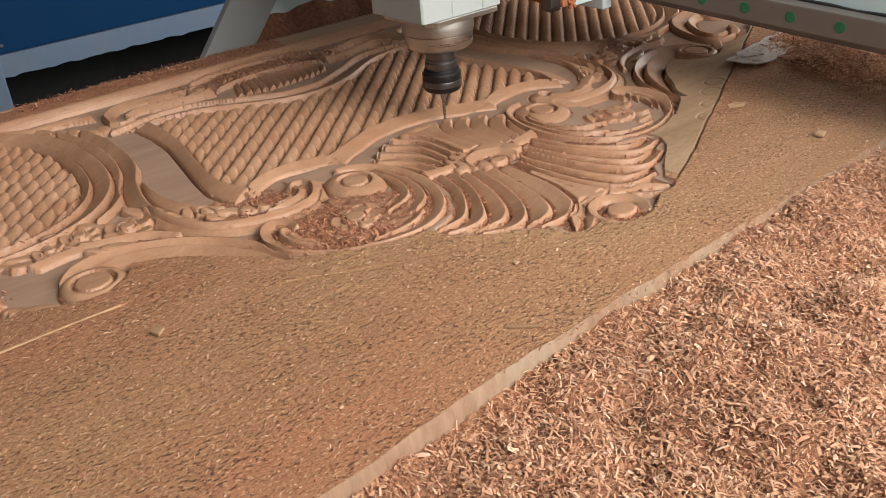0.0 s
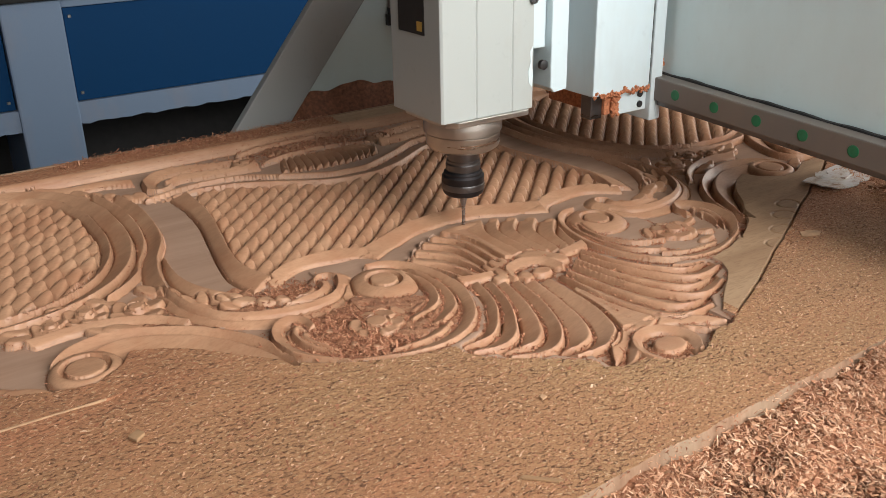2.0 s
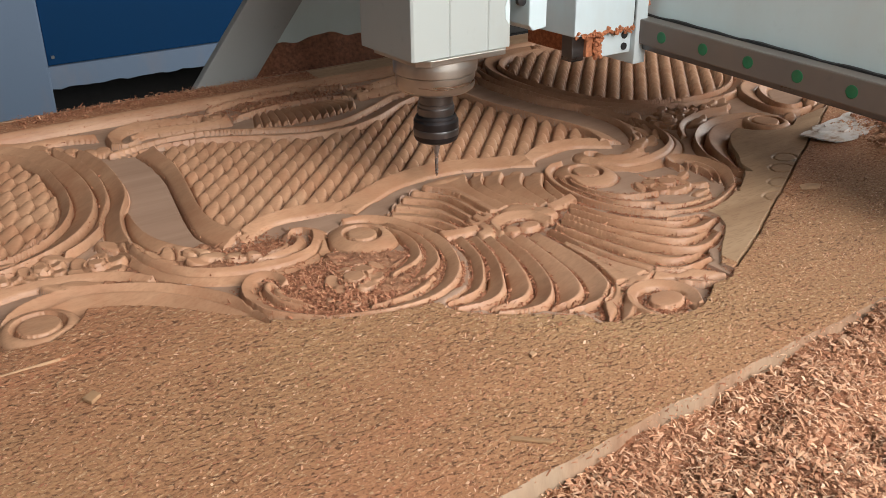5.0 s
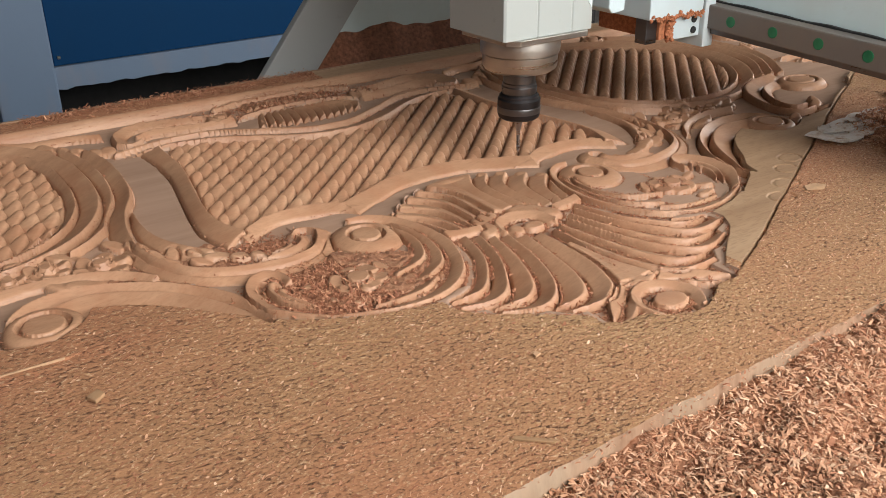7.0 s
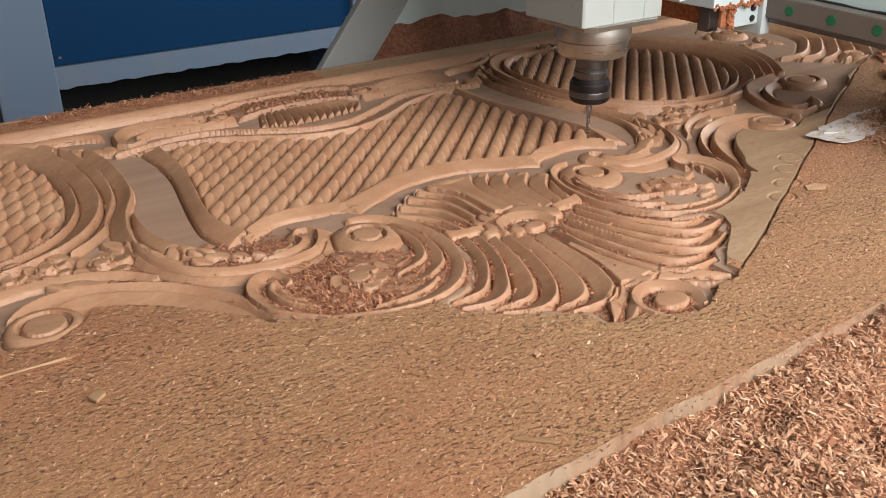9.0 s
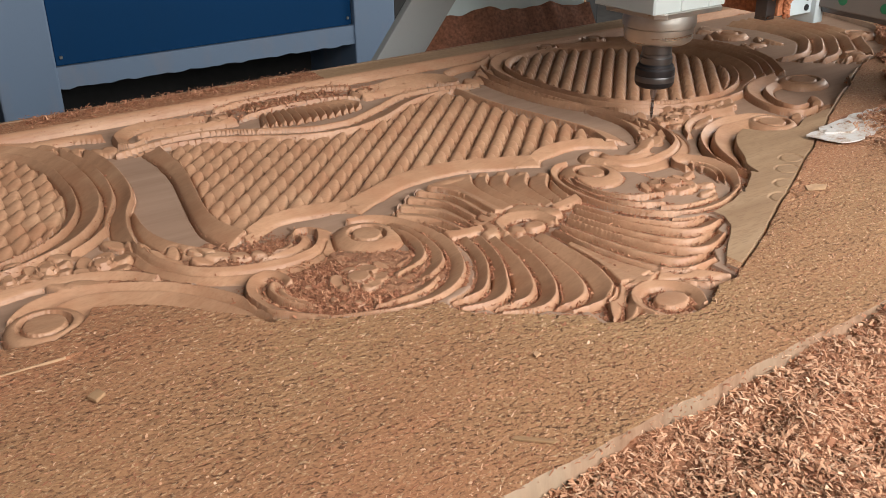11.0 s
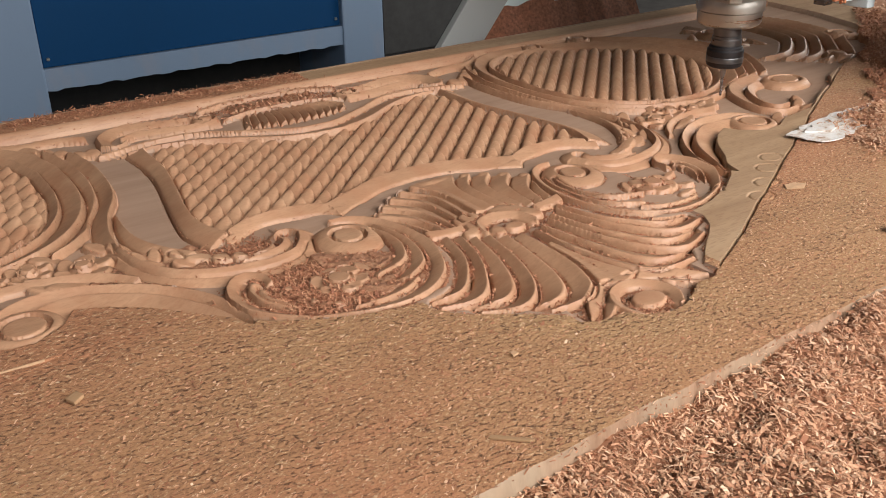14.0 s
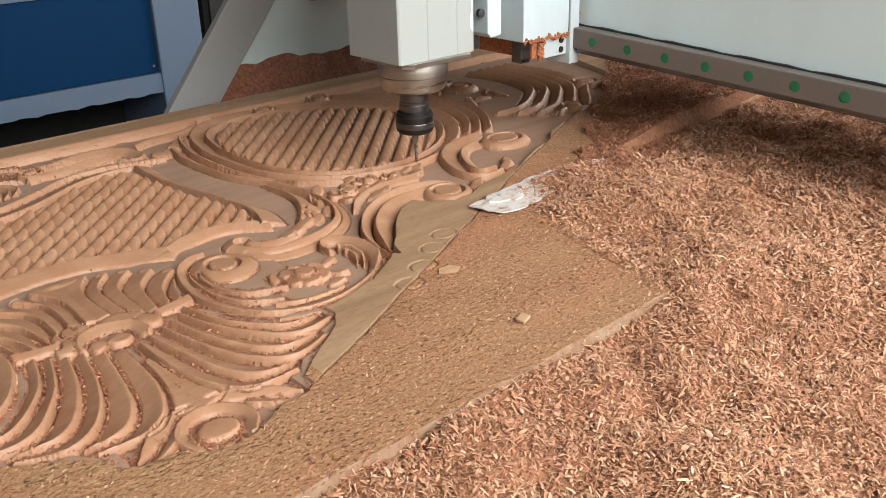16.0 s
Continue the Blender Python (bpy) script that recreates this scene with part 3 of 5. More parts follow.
# small curled leaf at the root of the S-scroll
K = kind_id("curled_leaf")
gore([(0.262, 0.010), (0.259, 0.023), (0.266, 0.031), (0.276, 0.025), (0.281, 0.004), (0.276, -0.022), (0.258, -0.048), (0.235, -0.070)], [(0.250, 0.010), (0.250, 0.030), (0.262, 0.045), (0.280, 0.041), (0.294, 0.022), (0.298, -0.004), (0.288, -0.034), (0.238, -0.084)],
     K, -0.0012, power=0.6, lip=0.85)
stroke([(0.262, 0.008), (0.268, 0.018), (0.275, 0.004), (0.272, -0.018), (0.258, -0.042)], 0.008, K, -0.002, taper=(0.2, 0.4))
stroke([(0.262, -0.004), (0.267, 0.004), (0.266, -0.014), (0.254, -0.036)], 0.007, K, -0.0035, taper=(0.2, 0.5))

# shell tail: from the volute's crown round the rosette
TAIL = [(0.150, 0.104), (0.125, 0.101), (0.104, 0.082), (0.091, 0.045), (0.088, 0.000), (0.103, -0.045), (0.125, -0.073), (0.152, -0.089), (0.182, -0.093), (0.215, -0.086), (0.256, -0.066)]
TAIL_IN = [(0.146, 0.094), (0.128, 0.090), (0.113, 0.074), (0.103, 0.043), (0.103, 0.004), (0.115, -0.034), (0.135, -0.059), (0.158, -0.072), (0.184, -0.076), (0.212, -0.072), (0.250, -0.062)]
K = kind_id("shell_tail")
gore(TAIL_IN, TAIL, K, -0.0002, FLOOR_Z, 0.6, 0.88, steps=8)
K = kind_id("tail_leaf")
gore([(0.118, 0.078), (0.112, 0.050), (0.114, 0.010), (0.130, -0.022), (0.160, -0.044)], [(0.112, 0.072), (0.104, 0.043), (0.104, 0.004), (0.117, -0.032), (0.150, -0.056)], K, -0.0018, power=0.8)
K = kind_id("tail_leaf")
gore([(0.130, 0.060), (0.123, 0.040), (0.126, 0.014), (0.142, -0.008), (0.172, -0.022)], [(0.118, 0.062), (0.112, 0.038), (0.115, 0.008), (0.132, -0.020), (0.170, -0.034)], K, -0.0012, power=0.8)
K = kind_id("tail_leaf")
gore([(0.150, -0.050), (0.165, -0.056), (0.185, -0.062), (0.212, -0.060)], [(0.138, -0.056), (0.160, -0.070), (0.185, -0.074), (0.215, -0.070)], K, -0.003, power=0.9)
K = kind_id("shell_volute")
volute(0.148, 0.060, 0.0155, 0.0365, K, kind_id("volute_eye"), -0.0004, FLOOR_Z, 1.8, squash=1.08)
K = kind_id("rosette")
for i in range(6):
    a = 20 + i * 60
    blob(0.200 + 0.0200 * math.cos(radians(a)), -0.016 + 0.0185 * math.sin(radians(a)), 0.0125, 0.0085, K, -0.0015 - 0.0022 * (i % 2), turn=a + 90, dish=0.001, power=7, tilt=0.5)
volute(0.200, -0.016, 0.0100, 0.0145, K, K, 0.0, FLOOR_Z + 0.003, 1.2)
for cx, cy, a in ((0.170, -0.004, 70), (0.232, -0.034, -40), (0.238, -0.004, 10), (0.216, -0.052, -10)):
    blob(cx, cy, 0.012, 0.006, K, -0.004, turn=a, power=6, tilt=0.7)

# shell: upper fan of plain facets on either side of a broad middle one
FAN = [[(0.013, 0.030), (0.013, 0.094), (0.031, 0.130)], [(0.028, 0.022), (0.028, 0.090), (0.051, 0.125)], [(0.041, 0.016), (0.045, 0.080), (0.070, 0.113)],
       [(0.053, 0.012), (0.063, 0.066), (0.088, 0.098)], [(0.066, 0.010), (0.078, 0.050), (0.104, 0.081)]]
K = kind_id("shell_lobe")
for side in (1, -1):
    gore([(0, 0.030), (0, 0.094), (0, 0.143)], FAN[0][:2] + [(0.031, 0.133)], K, -0.0004, FLOOR_Z * 0.42, 0.8, 0.94, sides=(side,))
    blob(0.012, 0.132, 0.020, 0.009, K, -0.001, FLOOR_Z * 0.6, turn=-12, power=3)
for a, b in zip(FAN, FAN[1:]):
    for side in (1, -1):
        K = kind_id("shell_lobe")
        gore(a, b, K, -0.0006, FLOOR_Z * 0.80, 1.0, 0.84, sides=(side,))
        (x0, y0), (x1, y1) = a[2], b[2]
        blob((x0 * 0.35 + x1 * 0.65), (y0 * 0.35 + y1 * 0.65) - 0.001, 0.009, 0.007, K, -0.0008, FLOOR_Z * 0.7, turn=130, power=3)
K = kind_id("shell_lobe")
gore(FAN[4], [(0.078, 0.006), (0.086, 0.040), (0.098, 0.072)], K, -0.0008, FLOOR_Z, 0.9, 0.9)

# shell: lower fan; hooked facets, low on the outer side, crisp on the side of the middle rib
LOW_FAN = [[(0.080, 0.006), (0.088, -0.030), (0.105, -0.062), (0.124, -0.084), (0.140, -0.094), (0.158, -0.098)],
           [(0.068, 0.000), (0.080, -0.047), (0.099, -0.079), (0.118, -0.100), (0.136, -0.106), (0.160, -0.102)],
           [(0.058, -0.012), (0.071, -0.058), (0.088, -0.092), (0.107, -0.118), (0.131, -0.128), (0.162, -0.121)],
           [(0.045, -0.017), (0.055, -0.064), (0.068, -0.101), (0.084, -0.127), (0.106, -0.138), (0.140, -0.130)],
           [(0.034, -0.026), (0.043, -0.076), (0.058, -0.120), (0.080, -0.150), (0.106, -0.159), (0.138, -0.146)],
           [(0.018, -0.034), (0.026, -0.086), (0.034, -0.126), (0.050, -0.156), (0.074, -0.165), (0.102, -0.158)],
           [(0.005, -0.040), (0.006, -0.098), (0.013, -0.136), (0.027, -0.166), (0.050, -0.180), (0.086, -0.178)]]
for i, (a, b) in enumerate(zip(LOW_FAN, LOW_FAN[1:])):
    for side in (1, -1):
        K = kind_id("shell_lobe")
        gore(a, b, K, -0.0002 if i % 2 else -0.0022, FLOOR_Z - (0.0035 if i % 2 == 0 else 0.0005), 1.15 if i % 2 else 0.8, 0.80, sides=(side,), tip=0.001, steps=8)
K = kind_id("shell_rib")
gore([(0.0, -0.070), (0.0, -0.120), (0.0, -0.176)], [(0.003, -0.070), (0.010, -0.126), (0.022, -0.166)], K, -0.002, -0.004, 1.0, 0.94)

# knot in the middle of the shell
K = kind_id("shell_knot")
for cx, cy, rx, ry, a in ((-0.028, 0.022, 0.024, 0.013, 25), (0.024, 0.020, 0.023, 0.013, -30), (-0.038, 0.000, 0.018, 0.012, 70), (0.040, 0.000, 0.016, 0.012, -70)):
    blob(cx, cy, rx, ry, K, -0.0012, FLOOR_Z, turn=a, power=4.5, mirror=False)
stroke([(-0.026, -0.014), (-0.018, 0.006), (0.004, 0.012), (0.024, 0.002), (0.028, -0.018)], 0.015, K, 0.0002, FLOOR_Z, "slope", mirror=False)
blob(0.004, -0.020, 0.013, 0.010, K, -0.0004, FLOOR_Z, power=6, dish=0.001, mirror=False)
blob(-0.016, -0.018, 0.009, 0.012, K, -0.0015, FLOOR_Z, turn=-20, power=5, mirror=False)
K = kind_id("shell_bar")
for s in (1, -1):
    gore([(0.048, -0.002), (0.066, 0.000), (0.086, 0.004)], [(0.044, 0.010), (0.066, 0.014), (0.088, 0.020)], K, 0.0005, FLOOR_Z * 0.6, 0.6, 0.85, sides=(s,))

# tip scroll below the shell
K = kind_id("tip_scroll")
hollow = np.hypot(GX, (GY + 0.206) / 0.84) < 0.036
RZ[hollow], RID[hollow] = FLOOR_Z, 1
stroke(spiral(0, -0.205, 0.029, 0.026, 210, -0.72, 10), 0.013, K, -0.0004, shape="slope", mirror=False)
volute(-0.007, -0.208, 0.0175, 0.021, K, kind_id("volute_eye"), -0.0004, FLOOR_Z, 1.2, (1,), 0.8)
stroke([(0.010, -0.163), (0.038, -0.176), (0.056, -0.192), (0.070, -0.206)], 0.017, K, -0.0008, shape="slope", taper=(0.2, 0.5))
stroke([(0.026, -0.184), (0.040, -0.196), (0.056, -0.209), (0.070, -0.211)], 0.012, K, -0.0016, shape="slope2", taper=(0.2, 0.5))

# spandrel: small upper shell with two rows of facets, leaf scrolls and the double top fillet
for i in range(13):
    K = kind_id("small_shell_lobe")
    u0, u1 = -0.078 + 0.012 * i, -0.078 + 0.012 * (i + 1)
    gore([(u0 * 0.8, 0.512), (u0 + 0.004, 0.482), (u0 - 0.004, 0.448 + 2.2 * u0 ** 2)], [(u1 * 0.8, 0.512), (u1 + 0.004, 0.482), (u1 - 0.004, 0.448 + 2.2 * u1 ** 2)], K, -0.0035, FLOOR_Z, 0.9, 0.8, sides=(1,), steps=5)
for i in range(12):
    K = kind_id("small_shell_lobe")
    u0, u1 = -0.066 + 0.011 * i, -0.066 + 0.011 * (i + 1)
    gore([(u0, 0.542), (u0 + 0.002, 0.556), (u0, 0.572)], [(u1, 0.542), (u1 + 0.002, 0.556), (u1, 0.572)], K, -0.0045, FLOOR_Z, 0.9, 0.85, sides=(1,), steps=5)
K = kind_id("small_shell_rib")
stroke([(0, 0.530), (0.04, 0.526), (0.075, 0.515), (0.095, 0.505)], 0.016, K, -0.0006, shape="slope2", taper=(0, 0.3))
stroke([(0, 0.585), (0.06, 0.581), (0.105, 0.565)], 0.012, K, -0.002)
K = kind_id("leaf_scroll")
volute(0.112, 0.526, 0.010, 0.021, K, kind_id("volute_eye"), -0.0006, FLOOR_Z, 1.5)
gore([(0.128, 0.533), (0.150, 0.531), (0.190, 0.540), (0.222, 0.541), (0.243, 0.522), (0.247, 0.497)], [(0.120, 0.545), (0.150, 0.547), (0.188, 0.560), (0.226, 0.562), (0.260, 0.534), (0.268, 0.490)], K, -0.0008, power=1.1, lip=0.8)
gore([(0.247, 0.497), (0.240, 0.494), (0.232, 0.502)], [(0.268, 0.490), (0.248, 0.474), (0.224, 0.498)], K, -0.0008, power=0.6)
gore([(0.100, 0.494), (0.140, 0.496), (0.178, 0.502), (0.212, 0.506), (0.232, 0.498)], [(0.098, 0.508), (0.140, 0.512), (0.175, 0.520), (0.212, 0.524), (0.238, 0.508)], K, -0.001, power=1.1, lip=0.8)
K = kind_id("leaf_scroll")
gore([(0.27, 0.53), (0.31, 0.545), (0.35, 0.545), (0.39, 0.572)], [(0.27, 0.545), (0.31, 0.562), (0.35, 0.562), (0.40, 0.590)], K, -0.0015, power=0.7)
K = kind_id("top_fillet")
for yy, w in ((0.632, 0.013), (0.608, 0.012), (0.592, 0.009)):
    stroke([(0, yy), (0.4, yy), (0.8, yy), (1.2, yy)], w, K, 0.0, low=-0.009, shape="slope")

# east wing: opposed scroll with its own volute and curled leaf
K = kind_id("wing_scroll")
gore([(0.585, 0.086), (0.560, 0.084), (0.551, 0.106), (0.570, 0.146), (0.600, 0.178), (0.635, 0.192), (0.672, 0.190)], [(0.582, 0.068), (0.545, 0.066), (0.526, 0.100), (0.545, 0.160), (0.580, 0.198), (0.625, 0.216), (0.672, 0.222)], K, -0.0004, power=1.0, lip=0.84)
K = kind_id("wing_scroll")
gore([(0.590, 0.098), (0.575, 0.100), (0.575, 0.118), (0.592, 0.148), (0.618, 0.170), (0.650, 0.174)], [(0.585, 0.086), (0.560, 0.084), (0.551, 0.106), (0.570, 0.146), (0.600, 0.178), (0.640, 0.191)], K, -0.001, power=1.0, lip=0.84)
volute(0.683, 0.170, 0.024, 0.044, K, kind_id("volute_eye"), -0.0006, FLOOR_Z, 2.5, squash=0.8)
K = kind_id("wing_leaf")
for cx, cy, a in ((0.598, 0.084, 30), (0.612, 0.094, 60), (0.592, 0.066, -10), (0.520, 0.060, 30), (0.505, 0.050, 10)):
    blob(cx, cy, 0.020, 0.009, K, -0.001, turn=a, power=5, tilt=0.8)
for i in range(3):
    K = kind_id("wing_band")
    o = 0.020 * i
    gore([(0.655 + o, 0.236 - 0.2 * o), (0.705 + o, 0.290), (0.728 + o, 0.355), (0.722 + o, 0.430), (0.675 + o, 0.505), (0.60 + o, 0.565)], [(0.668 + o, 0.226 - 0.2 * o), (0.722 + o, 0.286), (0.748 + o, 0.355), (0.741 + o, 0.434), (0.690 + o, 0.515), (0.61 + o, 0.580)],
         K, -0.0006, power=1.0, lip=0.84)
for i in range(5):
    K = kind_id("wing_arc")
    o = 0.024 * i
    gore([(0.770 + o, 0.296 - o), (0.825 + o, 0.296 - 0.7 * o), (0.880 + o, 0.325 - 0.5 * o), (0.930 + o, 0.370 - 0.4 * o), (0.950 + o, 0.45 - 0.2 * o), (0.935 + o, 0.53)],
         [(0.778 + o, 0.276 - o), (0.835 + o, 0.276 - 0.7 * o), (0.896 + o, 0.310 - 0.5 * o), (0.950 + o, 0.360 - 0.4 * o), (0.972 + o, 0.45 - 0.2 * o), (0.956 + o, 0.53)], K, -0.0008, power=1.0, lip=0.84)
for cx, cy, r in ((1.045, 0.318, 0.034), (0.90, 0.222, 0.028), (0.63, 0.580, 0.026), (0.52, 0.582, 0.022), (0.86, 0.46, 0.036)):
    K = kind_id("wing_volute")
    volute(cx, cy, r * 0.5, r, K, kind_id("volute_eye"), -0.0008, FLOOR_Z, 2.0)
for i in range(14):
    K = kind_id("wing_leaf")
    cx, cy = 0.79 + 0.10 * rng.random(), 0.36 + 0.20 * rng.random()
    blob(cx, cy, 0.022, 0.009, K, -0.0015, turn=rng.uniform(0, 180), power=5, tilt=0.8)

# drilled trial rings and the score line beside the carving
for cx, cy in ((0.299, -0.095), (0.338, -0.067), (0.262, -0.118), (0.372, -0.046)):
    a = np.hypot((GX - cx) / 0.016, (GY - cy) / 0.013)
    m = (a > 0.86) & (a < 1.04) & (RID == 0)
    RZ[m] -= 0.0013
line = (GY + 0.21) - 0.505 * (GU - 0.075)
wob = 0.0022 * value_noise(GX, GY, 0.05, 11, 2)
score = (np.abs(line + wob) < 0.0014) & (RID == 0) & (GU > 0.085) & (GU < 0.98) & ((GX > 0) | (GU < 0.40))
inner = (line + wob > 0) & (RID == 0) & (GY > -0.22)
RZ[inner] -= 0.0007
RZ[score] -= 0.0042
MILLED = kind_id("milled_board")
flat = inner & (GX > 0.10)
RID[flat] = MILLED
joint = (np.abs(GY + 0.009 + 0.0008 * value_noise(GX, GY, 0.03, 2, 2)) < 0.0016) & (RID == 0) & ((GX < -0.43))
RZ[joint] -= 0.002

carve = (RID > 0) & (RID != MILLED)
depth = np.where((GY < 0.135) & (GU < 0.20), 0.60, 0.78)
RZ[carve] = (RZ * depth)[carve] - 0.0004

# fine dust packed into the sunk ground of the west pockets
K_DUST = kind_id("packed_dust")
pocket = np.exp(-((GX + 0.200) / 0.075) ** 4 - ((GY + 0.015) / 0.062) ** 4) + np.exp(-((GX + 0.335) / 0.075) ** 4 - ((GY - 0.105) / 0.045) ** 4)
dusty = (RID == 1) & (pocket + 0.25 * value_noise(GX, GY, 0.025, 33, 2) > 0.45)
RID[dusty] = K_DUST
RZ[dusty] += 0.0028 + 0.0016 * value_noise(GX, GY, 0.012, 34, 3)[dusty]

# shallow rim beyond the shell's tips
rim = (RID == 1) & (GU > 0.075) & (GU < 0.20) & (GY < -0.085)
RZ[rim] = -0.0035

# incised lines along the scrolls, the mouldings' feet and the shell's facets
def incise(points, deep=0.005, half=0.0016):
    for w, d, side, place in near_curve(spline(points), 0.004, GU) or ():
        m = (d < half) & (RID[w] > 0)
        RZ[w][m] -= (deep * (1 - (d / half) ** 2))[m]


for line_points in (S_A, S_B + [(0.436, 0.092)], S_C):
    incise(line_points)
incise([(0.347, 0.165), (0.339, 0.120), (0.319, 0.083), (0.290, 0.061), (0.259, 0.050), (0.228, 0.047), (0.201, 0.056), (0.185, 0.075)], 0.003)
incise([(0.268, 0.120), (0.277, 0.165), (0.272, 0.213), (0.261, 0.272), (0.249, 0.338), (0.246, 0.388)], 0.003)
for line_points in LOW_FAN[1:]:
    incise(line_points, 0.003)

# tool-cut lines where two ornaments meet
cut = np.zeros(RID.shape, bool)
cut[:, 1:] |= RID[:, 1:] != RID[:, :-1]
cut[1:, :] |= RID[1:, :] != RID[:-1, :]
cut &= (RID > 1) & (RID != MILLED) & (RID != K_DUST) & (GX > -0.7)
cut = cut.astype(float)
soft_cut = cut.copy()
soft_cut[:, 1:-1] = np.maximum(soft_cut[:, 1:-1], 0.5 * np.maximum(cut[:, 2:], cut[:, :-2]))
soft_cut[1:-1, :] = np.maximum(soft_cut[1:-1, :], 0.5 * np.maximum(cut[2:, :], cut[:-2, :]))
RZ -= 0.0054 * cut + 0.0016 * (soft_cut - cut)

# torn fibres on the raw face, faint tool ripple on the carving
raw = RID == 0
RZ += np.where(raw, 0.0003 * value_noise(GX * 0.45, GY, 0.004, 3, 2) + 0.0004 * value_noise(GX, GY, 0.05, 8, 2), 0.00010 * value_noise(GX * 0.6, GY, 0.006, 9, 2))
def blurred(z, n):
    c = np.pad(z, ((n, n), (n, n)), mode="edge").cumsum(0).cumsum(1)
    c = np.pad(c, ((1, 0), (1, 0)))
    k = 2 * n + 1
    return (c[k:, k:] - c[:-k, k:] - c[k:, :-k] + c[:-k, :-k]) / k ** 2


RZ = np.where((RID > 0) & (RID != MILLED), 0.82 * RZ + 0.18 * blurred(RZ, 1), RZ)
VALLEY = blurred(RZ, 5) - RZ


def edge_y(x):
    """Line of the waney front edge of the blank."""
    return np.interp(x, (-0.86, -0.43, -0.25, 0.0, 0.2, 0.435), (-0.354, -0.341, -0.324, -0.316, -0.314, -0.307))


front_wave = edge_y(GX) - ys[0] + 0.0016 * value_noise(GX, GY * 0, 0.04, 30, 3)


def separate_pieces(ids, least=70):
    """Number the connected patches of each kind; crumbs of a patch join their neighbour."""
    ny, nx = ids.shape
    start = np.ones(ids.shape, bool)
    start[:, 1:] = ids[:, 1:] != ids[:, :-1]
    run = np.cumsum(start.ravel()).reshape(ids.shape) - 1
    root = list(range(int(run.max()) + 1))

    def find(i):
        while root[i] != i:
            root[i] = root[root[i]]
            i = root[i]
        return i
    touch = ids[1:] == ids[:-1]
    pairs = np.unique(np.stack([run[1:][touch], run[:-1][touch]], -1), axis=0)
    for a, b in pairs.tolist():
        a, b = find(a), find(b)
        if a != b:
            root[max(a, b)] = min(a, b)
    label = np.array([find(i) for i in range(len(root))])[run]
    _, label, count = np.unique(label, return_inverse=True, return_counts=True)
    label = label.reshape(ids.shape)
    small = (count < least)[label] & (ids > 1)
    for _ in range(40):
        if not small.any():
            break
        for arr in (label, ids):
            arr[:, 1:][small[:, 1:]] = arr[:, :-1][small[:, 1:]]
        small = (count < least)[label] & (ids > 1)
    return label


PIECE = separate_pieces(RID)


